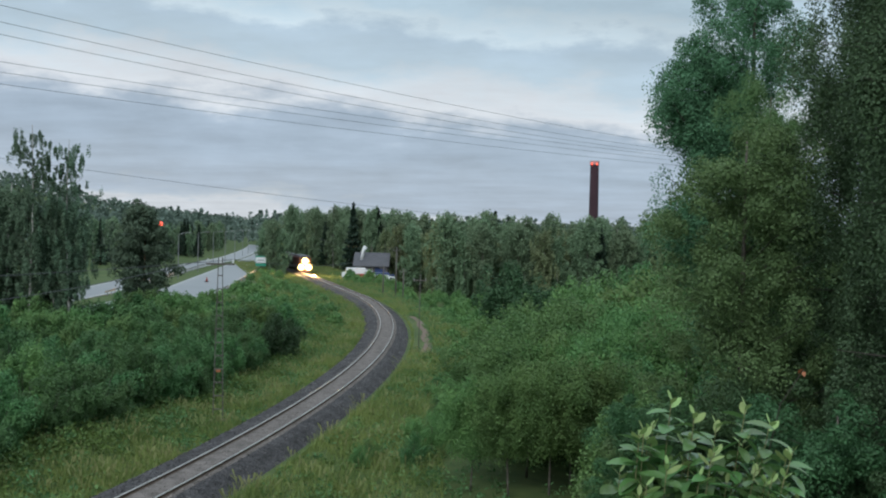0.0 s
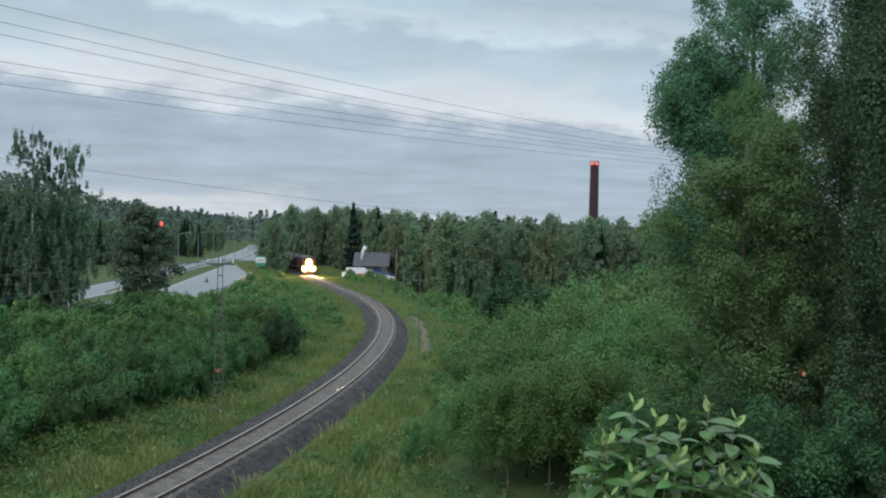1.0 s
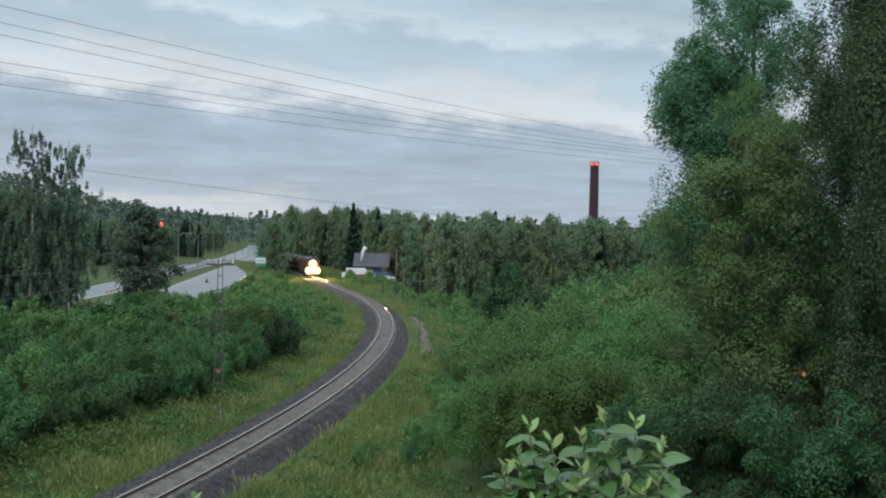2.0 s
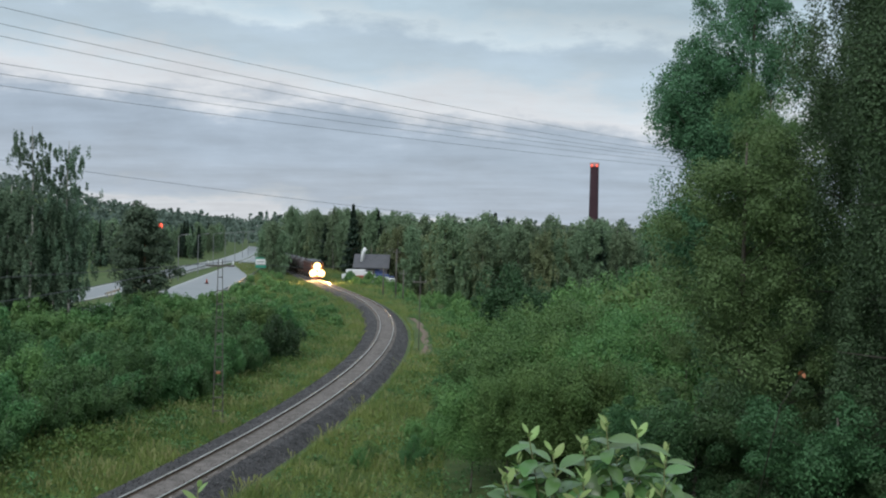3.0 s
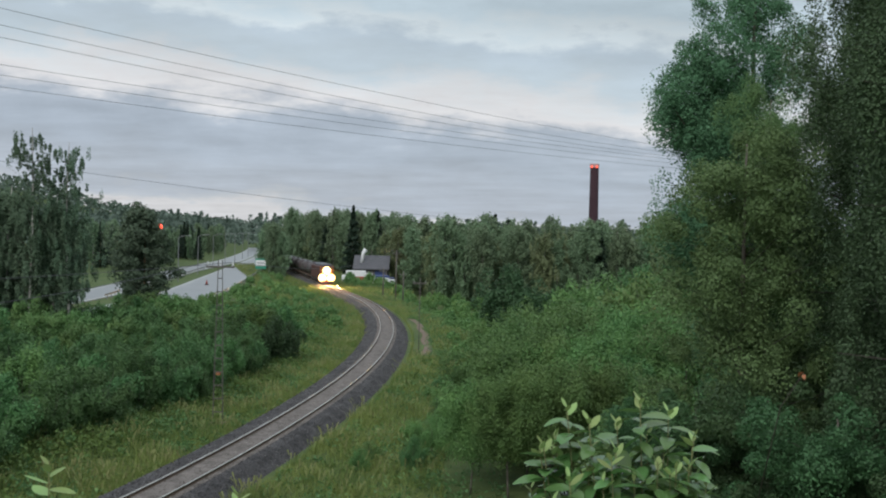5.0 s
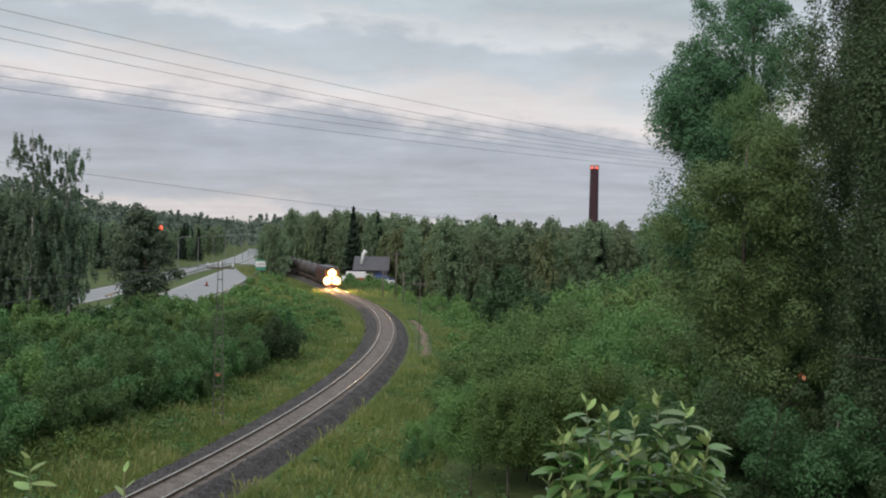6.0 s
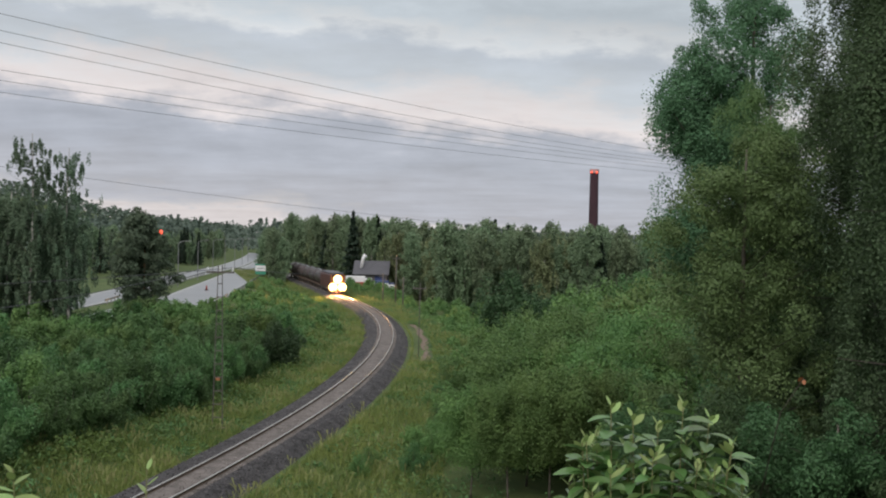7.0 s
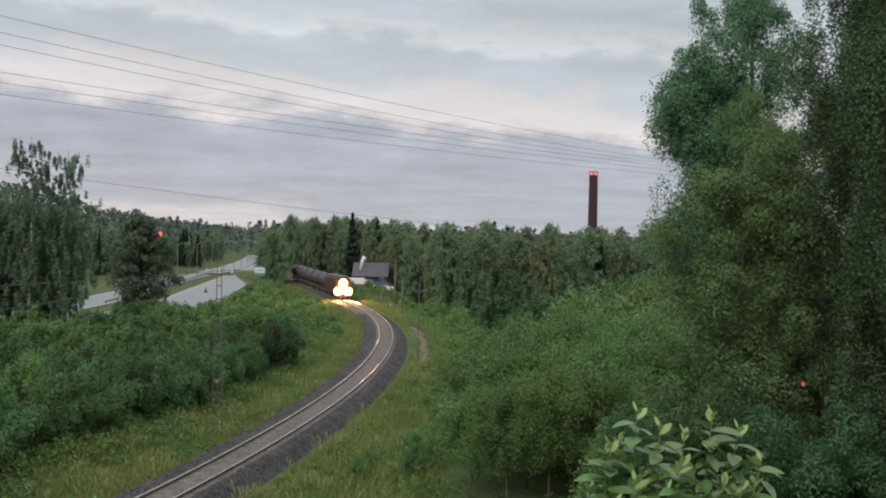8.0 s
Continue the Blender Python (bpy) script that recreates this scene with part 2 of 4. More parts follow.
class Solid:
    """Collects boxes, tubes and sweeps into one mesh."""

    def __init__(self):
        self.v, self.f = [], []

    def add(self, verts, faces):
        o = len(self.v)
        self.v += [tuple(map(float, p)) for p in verts]
        self.f += [tuple(i + o for i in q) for q in faces]
        return self

    def box(self, x0, x1, y0, y1, z0, z1, bev=0.0):
        if not bev:
            c = [(x, y, z) for z in (z0, z1) for x, y in ((x0, y0), (x1, y0), (x1, y1), (x0, y1))]
            return self.add(c, [(3, 2, 1, 0), (4, 5, 6, 7), (0, 1, 5, 4), (1, 2, 6, 5), (2, 3, 7, 6), (3, 0, 4, 7)])
        bm = bmesh.new()
        bmesh.ops.create_cube(bm, size=1)
        for w in bm.verts:
            w.co = ((x0 + x1) / 2 + w.co.x * (x1 - x0), (y0 + y1) / 2 + w.co.y * (y1 - y0), (z0 + z1) / 2 + w.co.z * (z1 - z0))
        bmesh.ops.bevel(bm, geom=bm.edges[:], offset=bev, segments=2, affect="EDGES", profile=0.5)
        bm.verts.index_update()
        self.add([w.co for w in bm.verts], [[w.index for w in f.verts] for f in bm.faces])
        bm.free()
        return self

    def tube(self, pts, radii, n=6, cap=True):
        pts = [Vector(p) for p in pts]
        rings = []
        for i, p in enumerate(pts):
            d = (pts[min(i + 1, len(pts) - 1)] - pts[max(i - 1, 0)]).normalized()
            a = d.orthogonal().normalized() if i == 0 else (a - d * a.dot(d)).normalized()
            b = d.cross(a)
            rings += [p + (a * math.cos(k) + b * math.sin(k)) * radii[i] for k in (2 * math.pi * j / n for j in range(n))]
        f = [(i * n + j, i * n + (j + 1) % n, (i + 1) * n + (j + 1) % n, (i + 1) * n + j) for i in range(len(pts) - 1) for j in range(n)]
        if cap:
            f += [tuple(range(n - 1, -1, -1)), tuple(range((len(pts) - 1) * n, len(pts) * n))]
        return self.add(rings, f)

    def mesh(self, name, mat, smooth=False):
        return mesh_from(name, self.v, self.f, mat, smooth)


def leaf_cards(rng, pts, size, flat=0.2, slim=0.6, along=None):
    """Many small folded leaves: places (n,3), lengths (n)."""
    n = len(pts)
    d = rng.normal(size=(n, 3))
    if along is not None:
        d = d * 0.5 + along
    d[:, 2] *= 1 - flat
    d /= np.linalg.norm(d, axis=1)[:, None] + 1e-9
    k = rng.normal(size=(n, 3))
    k[:, 2] *= 1 - flat
    s = np.cross(d, np.cross(k, d))
    s /= np.linalg.norm(s, axis=1)[:, None] + 1e-9
    L, W = (size * 0.5)[:, None], (size * 0.5 * slim)[:, None]
    v = np.stack([pts - d * L, pts + s * W - d * L * 0.1, pts + d * L, pts - s * W - d * L * 0.1], 1).reshape(-1, 3)
    return v, np.arange(4 * n).reshape(-1, 4)


def spray_leaves(rng, cents, shell, n, size, slim=0.8, droop=0.0, up=0.35, corners=4, tall=0.9):
    """Leaves over the outer, upper side of many small rounded sprays, each leaf facing away from its spray's heart."""
    out = rng.normal(size=(n, 3))
    out /= np.linalg.norm(out, axis=1)[:, None]
    out[:, 2] += up
    out /= np.linalg.norm(out, axis=1)[:, None] + 1e-9
    big = shell * rng.uniform(0.6, 1.45, len(cents))
    pick = rng.integers(0, len(cents), n)
    p = cents[pick] + out * (big[pick] * rng.uniform(0.35, 1.08, n) ** 0.6)[:, None] * np.array((1, 1, tall))
    if droop:
        p[:, :2] = cents[pick, :2] + (p[:, :2] - cents[pick, :2]) * 0.5
        p[:, 2] -= big[pick] * droop * rng.uniform(0, 1.6, n)
    face = out + rng.normal(size=(n, 3)) * 0.52
    face /= np.linalg.norm(face, axis=1)[:, None] + 1e-9
    d = np.cross(face, rng.normal(size=(n, 3)))
    d /= np.linalg.norm(d, axis=1)[:, None] + 1e-9
    w = np.cross(face, d)
    sz = size * rng.uniform(0.65, 1.3, n)
    L, W = (sz * 0.5)[:, None], (sz * 0.5 * slim)[:, None]
    if corners == 3:
        v = np.stack([p - d * L + w * W, p + d * L, p - d * L - w * W], 1)
    else:
        v = np.stack([p - d * L, p + w * W - d * L * 0.1, p + d * L, p - w * W - d * L * 0.1], 1)
    return v.reshape(-1, 3), np.arange(corners * n).reshape(-1, corners)


def crown_mesh(name, rng, centres, spread, n, size, mat, droop=0.0, slim=0.8, corners=4, tall=0.9):
    v, f = spray_leaves(rng, centres, spread * 1.55, n, size, slim, droop, corners=corners, tall=tall)
    m = n // 9                                   # larger leaves deep inside
    heart = centres[rng.integers(0, len(centres), m)] * np.array((0.6, 0.6, 0.95))
    v2, f2 = leaf_cards(rng, heart, np.full(m, size * 2.0), slim=slim)
    if corners == 3:
        v2, f2 = v2.reshape(-1, 4, 3)[:, :3].reshape(-1, 3), np.arange(3 * m).reshape(-1, 3)
    return mesh_from(name, np.vstack([v, v2]), np.vstack([f, f2 + len(v)]), mat)


def tree_meshes(seed, height, radius, base, leaves, size, mat, bark, limbs=22, droop=0.0, lift=0.55, trunk_r=None, shape=1.0, twigs=6, spread=0.10, corners=4, boughs=(), tall=0.9):
    """Trunk with limbs, and a crown of leaves hung on twigs at the limbs."""
    rng = np.random.default_rng(seed)
    tr = trunk_r or height * 0.011
    sol, lim = Solid(), Solid()
    bend = rng.normal(size=2) * height * 0.02

    def stem(k):
        return np.array((bend[0] * math.sin(k * 3), bend[1] * math.sin(k * 2.3), k * height))

    ks = np.linspace(0, 0.97, 9)
    sol.tube([stem(k) for k in ks], [tr * (1 - 0.93 * k) + 0.012 for k in ks], 7)
    cents = []
    for i in range(limbs):
        k = base + (0.96 - base) * ((i + rng.uniform(0, 1)) / limbs)
        q = (k - base) / (1 - base)
        reach = radius * (math.sin(math.pi * min(1, q * 0.82 + 0.16)) ** shape) * rng.uniform(0.6, 1.15)
        a = i * 2.4 + rng.uniform(-0.5, 0.5)
        p0 = stem(k * 0.94)
        tip = p0 + np.array((math.cos(a) * reach, math.sin(a) * reach, reach * lift + rng.uniform(-0.1, 0.1) * reach))
        mid = (p0 + tip) / 2 + np.array((0, 0, reach * 0.10))
        r0 = tr * (1 - 0.9 * k) * 0.27 + 0.008
        lim.tube([p0, mid, tip], [r0, r0 * 0.6, r0 * 0.2], 4, False)
        for j in range(twigs):
            w = rng.uniform(0.25, 1.05)
            c = p0 * (1 - w) + tip * w + rng.normal(size=3) * radius * 0.16
            c[2] = max(c[2], 0.25)
            cents.append(c)
            if j % 3 == 0:
                b0 = p0 * (1 - w * 0.8) + tip * w * 0.8
                lim.tube([b0, c], [r0 * 0.3, r0 * 0.12], 3, False)
    for k, az, reach, rise in boughs:            # heavy boughs that stand out of the crown
        p0 = stem(k)
        tip = p0 + np.array((math.cos(radians(az)) * reach, math.sin(radians(az)) * reach, rise))
        lim.tube([p0, p0 * 0.5 + tip * 0.5 + np.array((0, 0, -0.08 * reach)), tip], [tr * 0.4, tr * 0.25, 0.02], 5, False)
        for _ in range(twigs * 5):
            w = rng.uniform(0.35, 1.03)
            cents.append(p0 * (1 - w) + tip * w + rng.normal(size=3) * reach * 0.14)
    crown = crown_mesh("crown", rng, np.array(cents), radius * spread, leaves, size, mat, droop, corners=corners, tall=tall)
    return sol.mesh("trunk", bark, True), crown, lim.mesh("limb", M_LIMB, True)


def conifer_meshes(seed, height, radius, leaves, size, mat, bark, base=0.08, pine=False):
    rng = np.random.default_rng(seed)
    sol = Solid().tube([(0, 0, 0), (0.05, 0, height * 0.5), (0, 0, height * 0.98)], [height * 0.013, height * 0.009, 0.02], 6)
    k = base + (1 - base) * rng.uniform(0, 1, leaves) ** (0.85 if pine else 1.25)
    tier = np.round(k * height / 0.7) * 0.7 / height if not pine else np.round(k * height / 1.3) * 1.3 / height
    k = np.clip(tier + rng.normal(size=leaves) * 0.012, base, 1)
    reach = radius * ((1 - (k - base) / (1 - base)) ** 0.85 if not pine else np.sin(np.pi * np.clip(0.18 + 0.8 * (k - base) / (1 - base), 0, 1)) ** 0.7)
    reach = reach * (0.8 + 0.3 * np.sin(k * 61 + seed))
    a = rng.integers(0, 9, leaves) * 0.698 + tier * 37 + rng.normal(size=leaves) * (0.16 if not pine else 0.3)
    w = np.sqrt(rng.uniform(0.03, 1, leaves))
    p = np.stack([np.cos(a) * reach * w, np.sin(a) * reach * w, k * height - (0.28 if not pine else -0.25) * reach * w + rng.normal(size=leaves) * 0.12], 1)
    v, f = leaf_cards(rng, p, size * rng.uniform(0.6, 1.3, leaves), slim=0.5, along=np.stack([np.cos(a), np.sin(a), -0.3 + 0 * a], 1))
    return sol.mesh("trunk", bark, True), mesh_from("crown", v, f, mat)


def bush_meshes(seed, height, radius, leaves, size, mat, stems=9, spread=0.13):
    rng = np.random.default_rng(seed)
    sol, cents = Solid(), []
    for i in range(stems):
        a, q = i * 2.4 + rng.uniform(-0.4, 0.4), math.sqrt((i + 0.5) / stems)
        reach, hh = radius * q, height * (1.05 - 0.45 * q * q) * rng.uniform(0.72, 1.1)
        tip = np.array((math.cos(a) * reach, math.sin(a) * reach, hh))
        root = np.array((tip[0] * 0.2, tip[1] * 0.2, -0.3))
        mid = root * 0.45 + tip * 0.55 + np.array((0, 0, 0.1 * hh))
        sol.tube([root, mid, tip], [0.045, 0.03, 0.008], 4, False)
        for j in range(8):
            w = rng.uniform(0.22, 1.05)
            c = root * (1 - w) + tip * w + rng.normal(size=3) * np.array((0.2, 0.2, 0.08)) * radius * (1.15 - 0.5 * w)
            c[2] = max(c[2], 0.15)
            cents.append(c)
    return sol.mesh("branching_stem", M_BARK, True), crown_mesh("foliage", rng, np.array(cents), radius * spread, leaves, size, mat, slim=0.9, corners=3, tall=1.6)


def plant(name, label, category, meshes, m, group="", names=("trunk", "crown")):
    ob = thing(name, label, category, m, group)
    part(names[0], meshes[0], ob)
    part(names[1], meshes[1], ob)
    if len(meshes) > 2:
        part("branchwork", meshes[2], ob)
    return ob


# ---- ground ----
def build_ground():
    az = np.radians(np.concatenate([np.arange(-32, 32, 0.4), np.arange(32, 328, 4.0)]))
    rr = np.concatenate([np.arange(0.6, 30, 0.6), np.geomspace(30, 320, 190), np.geomspace(330, 4200, 60)])
    A, R = np.meshgrid(az, rr)
    X, Y = R * np.sin(A), R * np.cos(A)
    V = np.stack([X, Y, ground_z(X, Y)], -1).reshape(-1, 3)
    na, nr = len(az), len(rr)
    i, j = np.meshgrid(np.arange(nr - 1), np.arange(na), indexing="ij")
    jn = (j + 1) % na
    F = np.stack([i * na + j, (i + 1) * na + j, (i + 1) * na + jn, i * na + jn], -1).reshape(-1, 4)
    V = np.vstack([V, [(0, 0, 10.2)]])
    faces = F[:, ::-1].tolist() + [[k, (k + 1) % na, len(V) - 1] for k in range(na)]
    ob = new("ground", mesh_from("ground", V, faces, M_GROUND, True))
    tagged(ob, "uneven green meadow and soil sloping down to the railway", "ground", kind="structure")


build_ground()


def sweep(name, profile, s0, s1, mat, ds=2.0, smooth=False):
    ss = np.arange(s0, s1 + 0.1, ds)
    v, n = [], len(profile)
    for s in ss:
        x, y, a = track(s)
        v += [(x + u * math.cos(a), y + u * math.sin(a), z) for u, z in profile]
    f = [(i * n + j, (i + 1) * n + j, (i + 1) * n + j + 1, i * n + j + 1) for i in range(len(ss) - 1) for j in range(n - 1)]
    return mesh_from(name, v, [q[::-1] for q in f], mat, smooth)


S0, S1 = -92.0, 300.0


def build_railway():
    rail = thing("railway", "single railway track curving over a dark gravel bed", "railway", kind="structure")
    part("ballast", sweep("ballast", [(-3.3, -1.2), (-2.45, -0.34), (-1.35, -0.20), (-1.3, -0.19), (1.3, -0.19), (1.35, -0.20), (1.75, -0.30), (3.6, -1.45)], S0, S1, M_BALLAST), rail, "dark grey crushed stone")
    part("track_bed", sweep("track_bed", [(-1.18, -0.195), (-1.1, -0.165), (1.1, -0.165), (1.18, -0.195)], S0, S1, M_BED), rail, "brownish gravel between the rails")
    for u in (-0.797, 0.797):
        side = sweep("rail", [(u - 0.07, -0.164), (u - 0.065, -0.15), (u - 0.012, -0.12), (u - 0.012, -0.04), (u - 0.036, -0.03), (u - 0.036, -0.003), (u + 0.036, -0.003), (u + 0.036, -0.03), (u + 0.012, -0.04), (u + 0.012, -0.12), (u + 0.065, -0.15), (u + 0.07, -0.164)], S0, S1, M_RAILSIDE)
        ob = part("rail", side, rail, "rusty steel rail")
        part("rail_head", sweep("rail_head", [(u + a, b) for a, b in ((-0.040, -0.034), (-0.039, -0.014), (-0.032, -0.002), (-0.016, 0.002), (0.016, 0.002), (0.032, -0.002), (0.039, -0.014), (0.040, -0.034))], S0, S1, M_RAILTOP, 1.0, True), ob, "bright running surface")
        if u > 0:                                # the outer rail's inner corner, worn to slanting flats by the wheels
            worn = ((-0.0415, -0.030), (-0.0415, -0.0176), (-0.0335, -0.00462), (-0.0285, -0.00278), (-0.0235, -0.00102), (-0.0185, 0.00066), (-0.0135, 0.00227), (-0.0085, 0.0038), (-0.0085, 0.001))
            part("worn_corner", sweep("worn_corner", [(u + a, b) for a, b in worn], S0, S1, M_POLISHED, 1.0), ob, "mirror-bright worn corner")


build_railway()


def stones(name, label, mat, seed, n, spans):
    rng = np.random.default_rng(seed)
    s = -90 + 150 * rng.uniform(0, 1, n) ** 1.3
    a0, a1 = np.array(spans, float)[rng.integers(0, len(spans), n)].T
    u = rng.uniform(a0, a1)
    z = np.interp(u, [-3.3, -2.45, -1.35, -1.1, 1.1, 1.35, 1.75, 3.6], [-1.2, -0.34, -0.2, -0.165, -0.165, -0.2, -0.30, -1.45])
    a = s / RAD
    c = np.stack([CX + (RAD + u) * np.cos(a), CY + (RAD + u) * np.sin(a), z], 1)
    t = rng.normal(size=(n, 4, 3))
    t /= np.linalg.norm(t, axis=2)[:, :, None]
    v = (c[:, None] + t * rng.uniform(0.035, 0.075, (n, 1, 1))).reshape(-1, 3)
    k = np.arange(n)[:, None] * 4
    f = np.vstack([k + np.array(q) for q in ((0, 1, 2), (0, 2, 3), (0, 3, 1), (1, 3, 2))])
    tagged(new(name, mesh_from(name, v, f, mat)), label, "gravel", kind="stuff")


def build_gravel():
    # loose stones on the nearer ballast
    stones("ballast_stones", "loose dark grey crushed stones on the track's shoulders", M_STONE, 4, 36000, ((-2.6, -1.2), (1.2, 3.3), (1.2, 3.3)))
    stones("track_bed_stones", "loose pale brownish crushed stones between the rails", M_BEDSTONE, 14, 12000, ((-0.66, 0.66), (-1.15, -0.95), (0.95, 1.15)))


build_gravel()


def build_road():
    def strip(name, off0, off1, z, mat, y0=60.0, y1=700.0):
        yy = np.arange(y0, y1, 6.0)
        xx = road_x(yy) + (4.5 * step(290, 420, yy) if off0 < -9 else 0)
        v = []
        for x, y in zip(xx, yy):
            v += [(x + off0, y, z - 0.3), (x + off0, y, z), (x + off1, y, z), (x + off1, y, z - 0.3)]
        f = [(i * 4 + j, (i + 1) * 4 + j, (i + 1) * 4 + j + 1, i * 4 + j + 1) for i in range(len(yy) - 1) for j in range(3)]
        return mesh_from(name, v, [q[::-1] for q in f], mat)

    for nm, a, b in (("road_1", -4.8, 6.4), ("road_2", -18.5, -10.0)):
        ob = tagged(new(nm, strip(nm, a, b, 0.0, M_ASPHALT)), "pale wet asphalt carriageway of a highway", "road", kind="structure")
        for off in (a + 0.6, b - 0.6):
            part("edge_line", strip("edge_line", off - 0.1, off + 0.1, 0.006, M_LINE), ob, "white edge line")


build_road()


# ---- vegetation ----
def at(x, y, dz=0.0, rz=0.0, s=1.0):
    return pose(x, y, gz(x, y) + dz, 0, 0, rz) @ Matrix.Diagonal((s, s, s, 1))


def put(ob, x, y, dz=0.0, rz=0.0, s=1.0, sz=1.0):
    c = copy_thing(ob, pose(x, y, gz(x, y) + dz, 0, 0, rz))
    c.scale = (s, s, s * sz)
    return c


def pick_spots(seed, n, x0, x1, y0, y1, ok, gap):
    rng, got = np.random.default_rng(seed), []
    for _ in range(n * 60):
        if len(got) >= n:
            break
        x, y = rng.uniform(x0, x1), rng.uniform(y0, y1)
        if ok(x, y) and all((x - a) ** 2 + (y - b) ** 2 > gap * gap for a, b in got):
            got.append((x, y))
    return got


def build_near_trees():
    boughs = ((0.58, 178, 3.7, 4.5), (0.56, 195, 3.7, 4.3), (0.60, 170, 3.3, 4.8), (0.57, 160, 3.4, 4.0), (0.63, 200, 2.6, 4.6), (0.44, 180, 3.5, 2.2), (0.44, 155, 3.3, 2.4), (0.43, 205, 3.2, 1.9), (0.47, 185, 2.9, 2.2), (0.62, 230, 2.0, 5.2))
    aspen = tree_meshes(11, 26.0, 3.6, 0.24, 180000, 0.098, M_ASPEN, M_BARK, limbs=38, lift=0.9, twigs=7, shape=0.6, spread=0.105, boughs=boughs, tall=1.3, corners=3)
    plant("aspen_tree", "tall aspen with dense blue-green leaves", "tree", aspen, at(13.15, 49))
    will = tree_meshes(12, 17.2, 3.3, 0.12, 150000, 0.082, M_WILLOW, M_BARK, limbs=46, lift=0.55, twigs=6, shape=0.36, spread=0.115, corners=3)
    w = plant("willow_tree", "broad grey-green willow tree on the slope", "tree", will, at(9.6, 36.5), "willows on the slope")
    put(w, 12.8, 45, 0, 100, 0.60, 1.9)
    birch = tree_meshes(13, 25.0, 3.3, 0.10, 260000, 0.084, M_BIRCH, M_BIRCHBARK, limbs=66, lift=0.3, twigs=6, droop=1.0, shape=0.26, spread=0.15, corners=3)
    b = plant("birch_tree", "tall dark birch with drooping leafy twigs", "tree", birch, at(12.5, 31), "birches on the slope")
    put(b, 17.2, 41, 0, 120, 1.05)
    put(b, 15.1, 36.5, 0, 250, 0.98)
    low = tree_meshes(14, 9.6, 2.6, 0.06, 80000, 0.080, M_ALDER, M_BARK, limbs=34, lift=0.55, twigs=5, shape=0.35, spread=0.115, corners=3)
    a = plant("alder_tree", "young dark-green alder on the slope", "tree", low, at(9.6, 28), "young alders on the slope")
    for x, y, s, r in ((7.2, 33, 0.92, 80), (7.4, 27, 0.72, 140), (12.0, 26, 0.95, 200), (9.2, 32, 1.0, 300), (5.6, 31, 0.62, 30), (9.6, 24.5, 0.66, 10), (6.7, 38, 0.80, 60)):
        put(a, x, y, 0, r, s)


build_near_trees()


def build_left_trees():
    b1 = tree_meshes(21, 21.6, 3.4, 0.20, 16000, 0.16, M_BIRCHHAZE, M_BIRCHBARK, limbs=34, lift=0.9, twigs=6, droop=1.1, shape=0.75, spread=0.065, corners=3, trunk_r=0.15)
    a = plant("silver_birch", "slender silver birch with hanging twigs and pale trunk", "tree", b1, at(-37.4, 104), "birches beside the highway")
    put(a, -34.0, 106, 0, 130, 0.93)
    b2 = tree_meshes(22, 16.0, 3.3, 0.10, 46000, 0.19, M_BIRCHHAZE, M_BIRCHBARK, limbs=36, lift=0.4, twigs=6, droop=0.8, shape=0.5, spread=0.15, corners=3)
    c = plant("silver_birch", "dense dark-leaved birch with pale trunk", "tree", b2, at(-40.2, 108), "birches beside the highway")
    put(c, -36.0, 107, 0, 70, 0.95)
    put(c, -37.6, 112, 0, 200, 0.85)
    p = tree_meshes(23, 14.6, 3.7, 0.16, 26000, 0.26, M_PINE, M_PINEBARK, limbs=34, lift=0.25, twigs=6, shape=0.85, spread=0.13)
    plant("pine_tree", "dark rounded pine beside the highway", "tree", p, at(-34.0, 131))


build_left_trees()


